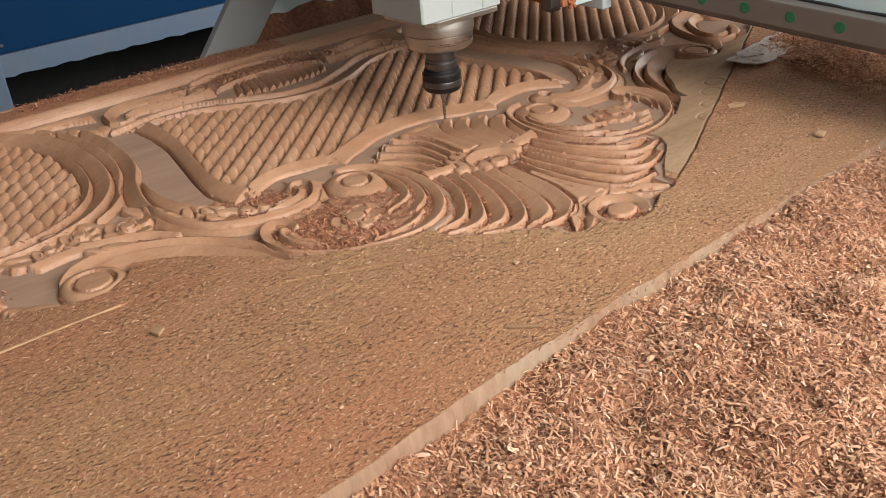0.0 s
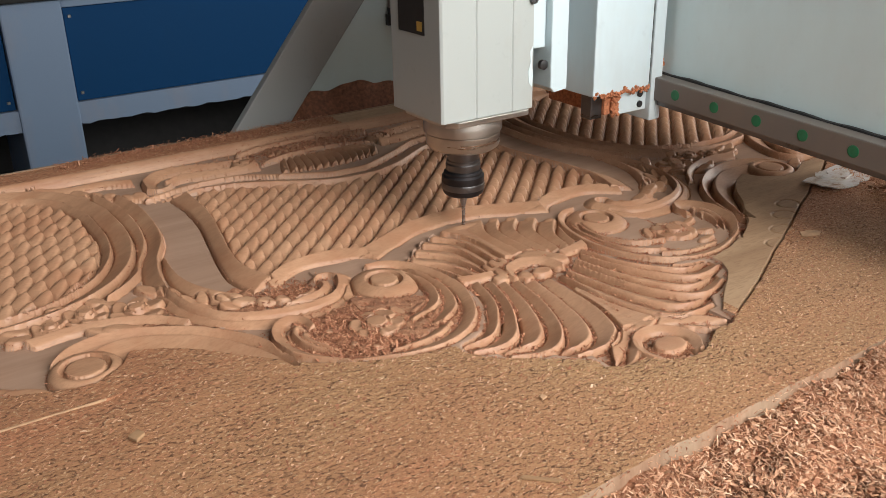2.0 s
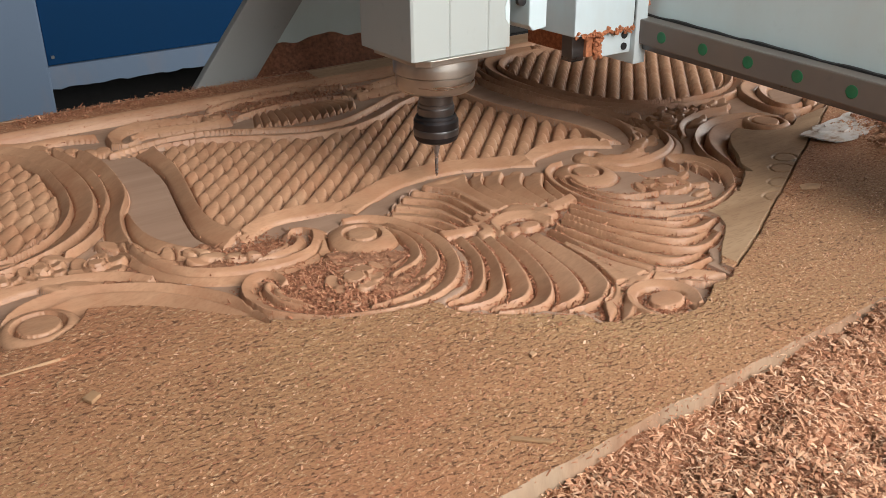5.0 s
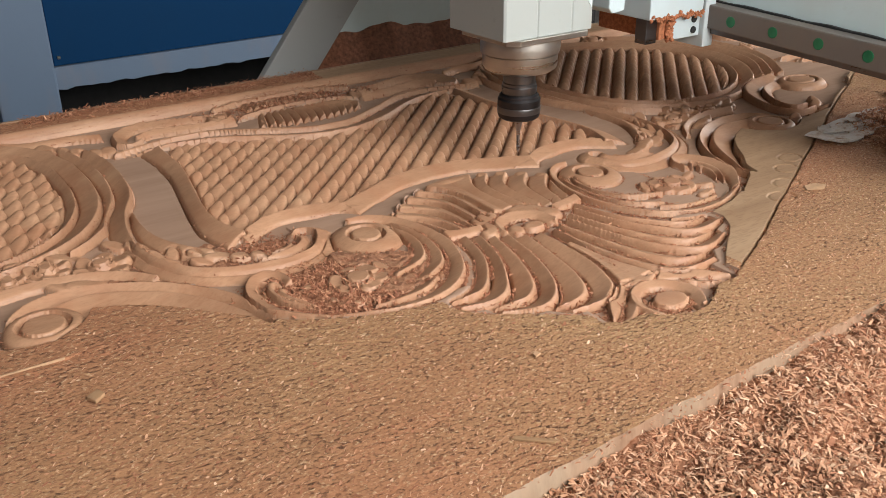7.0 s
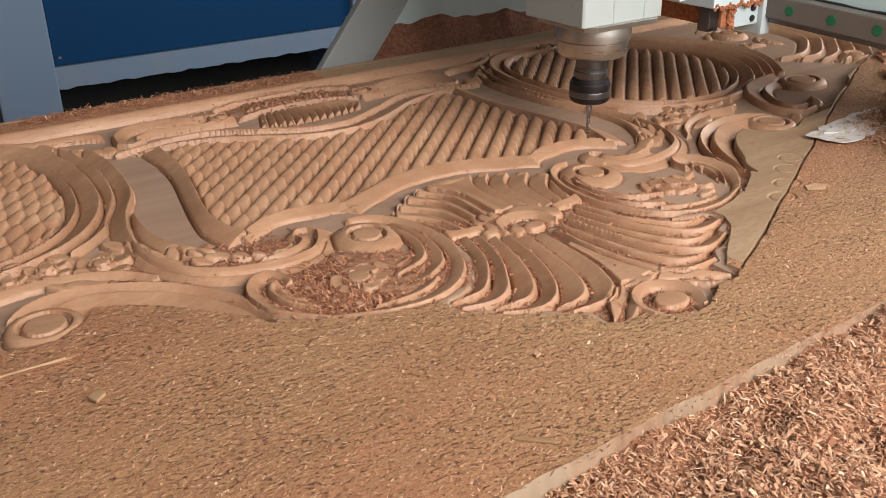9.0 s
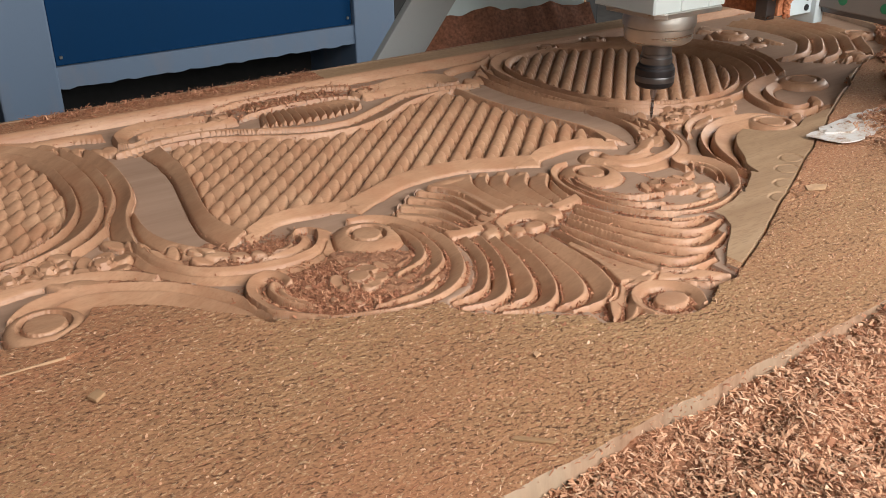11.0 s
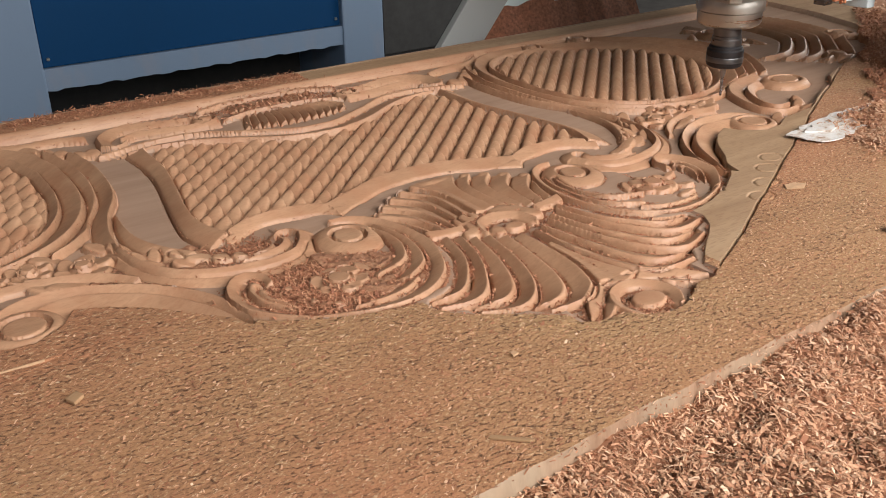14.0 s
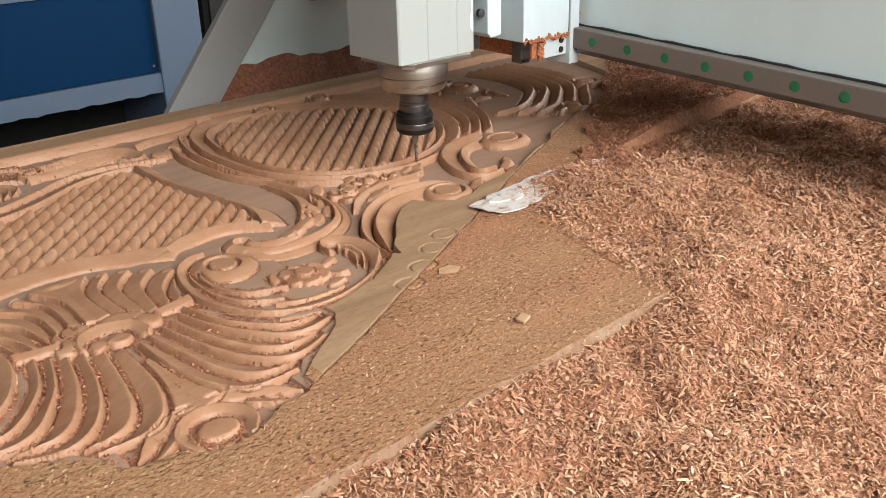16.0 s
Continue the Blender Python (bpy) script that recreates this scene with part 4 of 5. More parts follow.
def panel():
    """The glued blank with the carving in its face."""
    thing = empty("carved_headboard_panel")
    tagged(thing, "reddish-brown solid wood headboard blank, half carved with scrolls", "wood panel")
    ny, nx = GX.shape
    co = np.stack([GX, GY, RZ], -1)
    # wavy waney front edge, oblique right end of the front board
    yy = co[..., 1]
    k = np.clip((-0.25 - yy) / 0.08, 0, 1)
    co[..., 1] = yy + k * front_wave
    co = co.reshape(-1, 3)
    idx = np.arange(ny * nx).reshape(ny, nx)
    quads = np.stack([idx[:-1, :-1], idx[:-1, 1:], idx[1:, 1:], idx[1:, :-1]], -1).reshape(-1, 4)
    ids = RID.ravel()[quads[:, 0]]
    mid = co[quads].mean(1)
    # the front board ends at x = 0.433 to 0.48, the rear boards go on
    end = 0.433 + 0.29 * (mid[:, 1] + 0.32)
    keep = ~((mid[:, 1] < -0.010) & (mid[:, 0] > np.minimum(end, 0.53)))
    quads, ids, mid = quads[keep], ids[keep], mid[keep]
    seen = {}
    for k in np.unique(ids):
        q = quads[ids == k]
        if k == 0:
            front = mid[ids == 0][:, 1] < -0.009
            groups = [("front_board", q[front], BOARD, "rough sawn olive-brown board face"), ("rear_board", q[~front], BOARD, "rough sawn board face")]
        elif k == 1:
            groups = [("milled_ground", q, GROUND_WOOD, "smooth milled ground of the relief")]
        elif k == K_DUST:
            groups = [("packed_dust", q, DUST, "red-brown sawdust packed into the hollows")]
        elif k == MILLED:
            groups = [("milled_board", q, MILLED_WOOD, "smooth planed board face with faint grain")]
        else:
            piece = PIECE.ravel()[q[:, 0]]
            groups = [(KINDS[k], q[piece == one], CARVED, "") for one in np.unique(piece)]
        if k == K_LAT1:
            sid = SCALE.ravel()[q].min(1)
            groups = [("lattice_field", q[sid == 0], CARVED, "diagonal net of overlapping carved scales")]
        for name, qq, mat, label in groups:
            if not len(qq):
                continue
            u, inv = np.unique(qq, return_inverse=True)
            made = mesh_from_arrays(name, co[u], inv.reshape(-1, 4), mat, thing, label)
        if k == K_LAT1:
            for one in np.unique(sid[sid > 0]):
                qq = q[sid == one]
                u, inv = np.unique(qq, return_inverse=True)
                mesh_from_arrays("scale", co[u], inv.reshape(-1, 4), CARVED, made)
    # board edges down to the bed
    def strip(name, line_pts, label):
        top = np.array(line_pts)
        n = len(top)
        rows = [top + [0, 0, 0.0], top + [0, -0.0006, -0.0015], top + [0, -0.002, -0.012], top + [0, -0.002, -0.026], top + [0, -0.001, -0.045]]
        c = np.vstack(rows)
        q = [(j * n + i, (j + 1) * n + i, (j + 1) * n + i + 1, j * n + i + 1) for j in range(4) for i in range(n - 1)]
        return mesh_from_arrays(name, c, np.array(q), EDGE, thing, label)
    e = np.where(xs < 0.437)[0]
    strip("front_edge", [(xs[i], ys[0] + front_wave[0, i], RZ[0, i]) for i in e], "pale sawn front edge of the board")
    xe = xs[e[-1]]
    end_pts = [(xe + 0.29 * k * 0.31 / 30, ys[0] + front_wave[0, e[-1]] + k * 0.31 / 30, 0.0) for k in range(31)]
    strip("end_edge", end_pts, "sawn end of the front board")
    strip("rear_board_edge", [(0.50 + 0.026 * i, -0.0085 + 0.0008 * (i % 3), -0.0005) for i in range(32)], "sawn front edge of the rear board")
    # body of the blank under the face
    part("blank_body", box(-0.86, 0.428, -0.300, -0.011, -0.045, -0.017), EDGE, thing)
    part("blank_body", box(-0.86, 1.297, -0.006, 0.662, -0.045, -0.017), EDGE, thing)
    part("rear_edge", box(-0.86, 1.297, 0.662, 0.667, -0.045, 0.0), EDGE, thing)
    return thing


# ---- workshop shell ----
FLOOR_LEVEL = -0.88


def workshop():
    s = "structure"
    tagged(part("floor", box(-4.2, 7.0, -2.6, 8.0, FLOOR_LEVEL - 0.1, FLOOR_LEVEL), CONCRETE), "dark dusty concrete workshop floor", "floor", kind=s)
    tagged(part("wall_north", box(-4.2, 7.0, 8.0, 8.2, FLOOR_LEVEL, 3.5), PLASTER), "grey plastered workshop wall", "wall", kind=s)
    # east wall with a gate opening
    bm = bmesh.new()
    for a in ((7.0, 7.2, -2.6, -1.5, FLOOR_LEVEL, 3.5), (7.0, 7.2, 1.9, 8.2, FLOOR_LEVEL, 3.5), (7.0, 7.2, -1.5, 1.9, 2.6, 3.5)):
        b = box(*a)
        me = bpy.data.meshes.new("tmp")
        b.to_mesh(me)
        b.free()
        bm.from_mesh(me)
        bpy.data.meshes.remove(me)
    tagged(part("wall_east", bm, PLASTER), "grey plastered workshop wall with a gate opening", "wall", kind=s)
    # west wall with a window opening
    bm = bmesh.new()
    for a in ((-4.2, -4.0, -2.6, -0.5, FLOOR_LEVEL, 3.5), (-4.2, -4.0, 2.3, 8.2, FLOOR_LEVEL, 3.5), (-4.2, -4.0, -0.5, 2.3, FLOOR_LEVEL, 0.4), (-4.2, -4.0, -0.5, 2.3, 2.0, 3.5)):
        b = box(*a)
        me = bpy.data.meshes.new("tmp")
        b.to_mesh(me)
        b.free()
        bm.from_mesh(me)
        bpy.data.meshes.remove(me)
    tagged(part("wall_west", bm, PLASTER), "grey plastered workshop wall with a window opening", "wall", kind=s)
    # south wall with the wide gate opening
    bm = bmesh.new()
    for a in ((-4.2, -1.6, -2.75, -2.55, FLOOR_LEVEL, 3.5), (3.4, 7.2, -2.75, -2.55, FLOOR_LEVEL, 3.5), (-1.6, 3.4, -2.75, -2.55, 3.0, 3.5)):
        b = box(*a)
        me = bpy.data.meshes.new("tmp")
        b.to_mesh(me)
        b.free()
        bm.from_mesh(me)
        bpy.data.meshes.remove(me)
    tagged(part("wall_south", bm, PLASTER), "grey plastered workshop wall with a wide gate opening", "wall", kind=s)
    tagged(part("ceiling", box(-4.2, 7.2, -2.75, 8.2, 3.5, 3.6), PLASTER), "grey workshop ceiling", "ceiling", kind=s)


def router_bed():
    """The bed of the router: spoilboard on a steel frame."""
    thing = empty("router_bed")
    tagged(thing, "fibreboard-topped bed of a woodworking router, strewn with chips", "machine bed")
    part("spoilboard", box(-1.3, 2.6, -1.0, 0.70, -0.075, -0.046, 0.002), MDF, thing, "pale fibreboard spoilboard")
    part("bed_frame", box(-1.32, 2.62, -1.02, 0.695, -0.32, -0.075, 0.006), GREY, thing, "grey steel bed frame")
    part("side_track", box(-1.32, 2.62, 0.715, 0.735, -0.12, -0.07, 0.002), RAIL_STEEL, thing, "steel guide track along the bed")
    for x in (-1.1, 0.6, 2.4):
        for y in (-0.9, 0.55):
            part("bed_leg", box(x - 0.06, x + 0.06, y - 0.06, y + 0.06, FLOOR_LEVEL, -0.32, 0.006), GREY, thing)
    return thing


def neighbour_machine():
    """White steel base with blue sheet panels, standing behind."""
    thing = empty("machine_base")
    tagged(thing, "bluish-white steel machine base with dark blue sheet panels", "machine")
    y = 3.0
    part("post", box(-0.045, 0.172, y - 0.02, y + 0.5, FLOOR_LEVEL + 0.02, -0.075, 0.008), FRAME_WHITE, thing)
    part("post", box(1.45, 1.66, y - 0.02, y + 0.5, FLOOR_LEVEL + 0.02, -0.075, 0.008), FRAME_WHITE, thing)
    part("post", box(-1.56, -1.34, y - 0.02, y + 0.5, FLOOR_LEVEL + 0.02, -0.075, 0.008), FRAME_WHITE, thing)
    for x0, x1 in ((0.172, 1.45), (-1.34, -0.045)):
        rail = part("bottom_rail", prism([(x0, -0.468), (x1, -0.468), (x1, -0.551)] + [(x1 + (x0 - x1) * k / 40, -0.552 + 0.005 * math.sin(k * 2.7) * math.cos(k * 1.3)) for k in range(1, 40)] + [(x0, -0.551)],
                                         "y", y - 0.012, y + 0.1), FRAME_WHITE, thing, "bluish-white bottom rail with a ragged torn film edge")
        part("top_rail", box(x0, x1, y - 0.012, y + 0.1, -0.11, -0.075, 0.004), FRAME_WHITE, thing)
        blue = part("blue_panel", box(x0 + 0.004, x1 - 0.004, y + 0.002, y + 0.02, -0.466, -0.112, 0.004), BLUE, thing, "dark blue painted sheet panel")
        for k in range(2):
            zz = -0.435 + k * 0.29
            for xx in (x0 + 0.025, x1 - 0.025):
                part("screw", box(xx - 0.006, xx + 0.006, y - 0.006, y + 0.004, zz - 0.006, zz + 0.006, 0.002, 1), STEEL, blue)
        # added black sheet: the shade inside the base is put into its colour
        part("unlit_backing", box(x0, x1, y + 0.45, y + 0.47, FLOOR_LEVEL + 0.05, -0.12), BLACK, thing, "black sheet standing in for the darkness inside the base")
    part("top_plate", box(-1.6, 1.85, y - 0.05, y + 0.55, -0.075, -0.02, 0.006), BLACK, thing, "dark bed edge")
    for x in (-0.045, 1.45, -1.56):
        foot = part("foot_plate", box(x - 0.04, x + 0.26, y - 0.06, y + 0.16, FLOOR_LEVEL, FLOOR_LEVEL + 0.025, 0.004), FRAME_WHITE, thing)
        part("bolt", box(x + 0.10, x + 0.13, y - 0.05, y - 0.02, FLOOR_LEVEL + 0.025, FLOOR_LEVEL + 0.13, 0.004), DARK_STEEL, foot)
    return thing


def dark_cabinet():
    """A sheet-metal cupboard far behind, beside the blue base, coloured near-black as unlit."""
    thing = empty("metal_cupboard")
    tagged(thing, "sheet metal cupboard behind the machine base, coloured near-black as unlit", "cupboard")
    # body and doors carry the background's lack of light in their colour
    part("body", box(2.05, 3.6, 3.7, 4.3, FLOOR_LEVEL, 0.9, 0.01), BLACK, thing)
    part("door", box(2.08, 2.80, 3.68, 3.70, FLOOR_LEVEL + 0.06, 0.85, 0.006), RUBBER_AND_UNLIT, thing)
    part("door", box(2.84, 3.57, 3.68, 3.70, FLOOR_LEVEL + 0.06, 0.85, 0.006), RUBBER_AND_UNLIT, thing)
    t2 = empty("timber_plank")
    tagged(t2, "raw brown timber plank leaning behind the router", "plank")
    part("plank", prism([(2.42, FLOOR_LEVEL), (2.60, FLOOR_LEVEL), (2.40, 0.5), (2.24, 0.5)], "y", 2.66, 2.71, 0.004), POST_WOOD, t2)
    return thing


# ---- the gantry; its own x = 0 lies over the cutter ----
BEAM_X = 0.270


def gantry():
    thing = empty("gantry")
    tagged(thing, "pale grey steel gantry of the router with a linear rail", "gantry")
    beam = part("beam", box(BEAM_X + 0.012, BEAM_X + 0.24, -0.78, 0.78, 0.0, 0.30, 0.006), BEAM_PAINT, thing, "pale green-grey painted box beam")
    beam.matrix_basis = pose(0, 0, 0.119, 2.2, 0, 0)
    rail = part("rail", box(BEAM_X - 0.012, BEAM_X + 0.012, -0.76, 0.74, -0.001, 0.0275, 0.0016), RAIL_STEEL, thing, "oily grey linear guide rail")
    rail.matrix_basis = pose(0, 0, 0.118, 2.2, 0, 0)
    for i in range(24):
        cap = part("rail_cap", lathe([(0.0066, 0), (0.0066, 0.0004), (0.0056, 0.0007), (0.001, 0.0005)], 16), GREEN, rail, "green plastic bolt cap")
        cap.matrix_basis = pose(BEAM_X - 0.0119, -0.730 + i * 0.0605, 0.0132, 0, -90, 0)
    sh = part("rail_shelf", box(BEAM_X - 0.006, BEAM_X + 0.012, -0.76, 0.74, -0.008, -0.0005, 0.001), DARK_STEEL, thing)
    sh.matrix_basis = pose(0, 0, 0.118, 2.2, 0, 0)
    lip = part("torn_film_edge", prism([(-0.75 + 0.0147 * k, 0.0295 + 0.0011 * math.sin(k * 1.9) * math.sin(k * 2.7 + 1)) for k in range(100)] + [(0.72, 0.026), (-0.75, 0.026)], "x", BEAM_X + 0.007, BEAM_X + 0.012), BLACK, thing, "dark ragged line of torn film above the rail")
    lip.matrix_basis = pose(0, 0, 0.118, 2.2, 0, 0)
    # side leg at the far end of the beam
    leg = part("leg_plate", prism([(-0.078, -0.055), (0.028, -0.055), (0.045, -0.03), (0.420, 0.43), (0.312, 0.43)], "y", 0.735, 0.752, 0.002), GREY, thing, "slanted grey leg plate")
    part("leg_gap", prism([(0.045, -0.03), (0.049, -0.03), (0.424, 0.43), (0.420, 0.43)], "y", 0.742, 0.753), BLACK, leg, "dark weld gap")
    part("leg_web", prism([(0.049, -0.055), (0.455, -0.055), (0.43, 0.06), (0.428, 0.43), (0.424, 0.43), (0.049, -0.03)], "y", 0.748, 0.768, 0.001), BEAM_PAINT, thing, "pale grey web plate")
    part("limit_switch", lathe([(0.010, 0), (0.010, 0.018), (0.006, 0.018), (0.006, 0.03)], 18, 0.262, 0.735), RUBBER_AND_UNLIT, thing, "black rubber buffer").matrix_basis = pose(0, 0, 0.125)
    part("foot_carriage", box(-0.09, 0.49, 0.70, 0.80, -0.115, -0.055, 0.004), GREY, thing, "grey gantry foot on the track")
    # dust heaped in the corner of the foot
    n = 60
    xsn = np.linspace(0.02, 0.45, n)
    top = 0.020 + 0.008 * np.sin(xsn * 8.2 + 0.4) + 0.004 * np.sin(xsn * 41) + 0.0015 * np.sin(xsn * 130)
    top = np.minimum(top, -0.035 + (xsn - 0.04) * 1.5)
    rows, depth = [], ((0.0, 1.0), (-0.006, 0.97), (-0.020, 0.62), (-0.034, 0.25), (-0.046, 0.0))
    for dy, k in depth:
        zz = -0.052 + (top + 0.052) * k + 0.002 * np.sin(xsn * 77 + dy * 300)
        rows.append(np.stack([xsn, np.full(n, 0.749 + dy), zz], -1))
    q = [(j * n + i, (j + 1) * n + i, (j + 1) * n + i + 1, j * n + i + 1) for j in range(4) for i in range(n - 1)]
    mesh_from_arrays("dust_bank", np.vstack(rows), np.array(q), DARK_DUST, thing, "red-brown fine dust heaped against the web")
    return thing


# ---- router head; its own origin is the cutter's tip ----
def router_head():
    thing = empty("router_spindle")
    tagged(thing, "cream and white router head with a steel spindle and cutter", "router head")
    bit = smooth(part("cutter", lathe([(0.0006, 0.0), (0.0015, 0.002), (0.0019, 0.006), (0.0021, 0.022), (0.0023, 0.026), (0.0042, 0.034), (0.0044, 0.045)], 24), BIT_STEEL, thing, "slim tapered carbide cutter"))
    for k in range(2):
        part("flute", prism([(0.0014, 0.004), (0.0026, 0.006), (0.0026, 0.020), (0.0012, 0.022)], "y", -0.0003, 0.0003), DARK_STEEL, bit).matrix_basis = pose(0, 0, 0, 0, 0, 180 * k + 30)
    nut = smooth(part("collet_nut", lathe([(0.006, 0.0425), (0.0205, 0.0425), (0.0232, 0.0445), (0.0245, 0.048), (0.0245, 0.0655), (0.0225, 0.0675), (0.0225, 0.0695), (0.0205, 0.0715), (0.019, 0.0715)], 64), BLACK_STEEL, thing, "black collet nut"), 30)
    smooth(part("nut_band", lathe([(0.0246, 0.0500), (0.0249, 0.0510), (0.0249, 0.0565), (0.0246, 0.0575)], 64), DARK_STEEL, nut))
    smooth(part("spindle_nose", lathe([(0.0192, 0.0712), (0.0200, 0.0740), (0.0202, 0.0800), (0.0192, 0.0812), (0.0192, 0.0840), (0.0182, 0.0850), (0.0186, 0.0985), (0.0192, 0.1010)], 64), DARK_STEEL, thing, "dark turned spindle nose"), 25)
    ring = smooth(part("bearing_cover", lathe([(0.020, 0.0985), (0.036, 0.0990), (0.0405, 0.1020), (0.0420, 0.1050), (0.0425, 0.1180), (0.0415, 0.1192), (0.0445, 0.1200), (0.0450, 0.1285), (0.044, 0.137)], 72), STEEL, thing, "brushed steel bearing cover"), 25)
    for k in range(4):
        smooth(part("cover_screw", lathe([(0.0034, 0), (0.0034, 0.004), (0.002, 0.0045)], 14), DARK_STEEL, ring)).matrix_basis = pose(0.0375 * math.cos(k * 1.571 + 0.785), 0.0375 * math.sin(k * 1.571 + 0.785), 0.1335)
    part("flange", prism([(-0.048, -0.036), (-0.036, -0.046), (0.058, -0.046), (0.066, -0.036), (0.066, 0.045), (-0.048, 0.045)], "z", 0.1360, 0.1425, 0.001), STEEL, thing, "steel end flange")
    # ribbed square housing
    out = [(-0.0555, -0.0405), (-0.0530, -0.0425), (-0.012, -0.0425), (-0.0105, -0.0408), (-0.009, -0.0425), (0.036, -0.0425), (0.0375, -0.0408), (0.039, -0.0425), (0.066, -0.0425), (0.070, -0.0365),
           (0.070, 0.056), (0.066, 0.060), (-0.0525, 0.060), (-0.0555, 0.057)]
    body = part("spindle_housing", prism(out, "z", 0.1425, 0.52, 0.0008), BODY, thing, "cream painted spindle housing with stained lower edge")
    part("nameplate", box(-0.0562, -0.0552, -0.012, 0.040, 0.232, 0.30, 0.0002, 1), BLACK, body, "dark nameplate")
    part("nameplate_bar", box(-0.0565, -0.0560, -0.008, 0.002, 0.236, 0.246), plain_material("ochre_print", (0.40, 0.26, 0.05), 0.5), body)
    part("torn_film", prism([(0.060, 0.172), (0.0648, 0.166), (0.0655, 0.178), (0.0635, 0.196), (0.0652, 0.212), (0.0612, 0.206), (0.0622, 0.194), (0.0590, 0.184)], "y", -0.0430, -0.0424), BEAM_PAINT, body, "peeling pale film")
    for z in (0.262, 0.36):
        smooth(part("clamp_screw", lathe([(0.0048, 0), (0.0048, 0.004), (0.0026, 0.0042), (0.0026, 0.002)], 20), DARK_STEEL, body)).matrix_basis = pose(0.064, -0.0425, z, 90, 0, 0)
    # mounting clamp and plates between the spindle and the beam
    part("clamp_block", box(0.0705, 0.0935, -0.030, 0.060, 0.205, 0.50, 0.002), WHITE, thing, "white clamp block")
    m = part("mounting_plate", prism([(0.094, 0.160), (0.100, 0.154), (0.118, 0.156), (0.118, 0.52), (0.094, 0.52)], "y", -0.040, 0.100, 0.0015), WHITE, thing, "white chipped mounting plate")
    smooth(part("plate_bolt", lathe([(0.0055, 0), (0.0055, 0.005), (0.003, 0.0055)], 18), DARK_STEEL, m)).matrix_basis = pose(0.089, -0.029, 0.186, 90, 0, 0)
    housing = part("slide_housing", prism([(0.158, 0.139), (0.2485, 0.139), (0.249, 0.150), (0.249, 0.52), (0.158, 0.52)], "y", -0.042, 0.115, 0.0015), WHITE, thing, "white sheet-metal slide housing with chips on its edge")
    smooth(part("housing_hole", lathe([(0.0045, 0), (0.0045, 0.0016)], 18), BLACK, housing)).matrix_basis = pose(0.1578, 0.012, 0.222, 0, -90, 0)
    part("dark_seam", box(0.2492, 0.2515, -0.040, 0.08, 0.139, 0.52), BLACK, housing)
    part("back_plate", box(0.2516, 0.270, -0.043, 0.10, 0.096, 0.52, 0.0015), WHITE, thing, "white carriage back plate")
    part("bridge_plate", box(0.1182, 0.1578, 0.02, 0.10, 0.16, 0.50, 0.002), GREY, thing, "shaded bridge plate behind the slide housing")
    low_pl = part("lower_plate", box(0.197, 0.2514, -0.036, 0.085, 0.110, 0.1389, 0.001), WHITE, thing, "white lower slide plate")
    for z in (0.118, 0.131):
        smooth(part("plate_hole", lathe([(0.0042, 0), (0.0042, 0.0016)], 18), BLACK, low_pl)).matrix_basis = pose(0.240, -0.0362, z, 90, 0, 0)
    part("slide_rail_end", box(0.166, 0.184, -0.030, -0.012, 0.108, 0.139, 0.0012), DARK_STEEL, thing, "dark end of the vertical slide rail")
    part("slide_block", box(0.184, 0.1965, -0.034, 0.07, 0.112, 0.1389, 0.001), RED_DUST, thing, "slide block caked with red dust")
    # dust caked along the lower edges
    rng = random.Random(9)
    def crust(name, pts, r, label):
        bm = bmesh.new()
        for x, y, z in pts:
            for _ in range(5):
                v = bmesh.ops.create_icosphere(bm, subdivisions=1, radius=r * rng.uniform(0.4, 1.1), matrix=Matrix.Translation((x + rng.gauss(0, r * 0.7), y + rng.gauss(0, r * 0.3), z + rng.gauss(0, r * 0.8))))
        return part(name, bm, RED_DUST, thing, label)
    crust("dust_crust", [(0.160 + 0.089 * i / 26, -0.0425, 0.1395 + 0.002 * math.sin(i)) for i in range(27)], 0.0022, "red dust crust on the housing edge")
    crust("dust_crust", [(0.199, -0.037, 0.112 + 0.024 * i / 12) for i in range(13)], 0.0035, "red dust crust on the lower plate")
    crust("dust_crust", [(0.271 + 0.004 * rng.random(), -0.036 + 0.02 * rng.random(), 0.105 + 0.065 * i / 20) for i in range(21)], 0.0055, "orange dust clump beside the rail")
    return thing




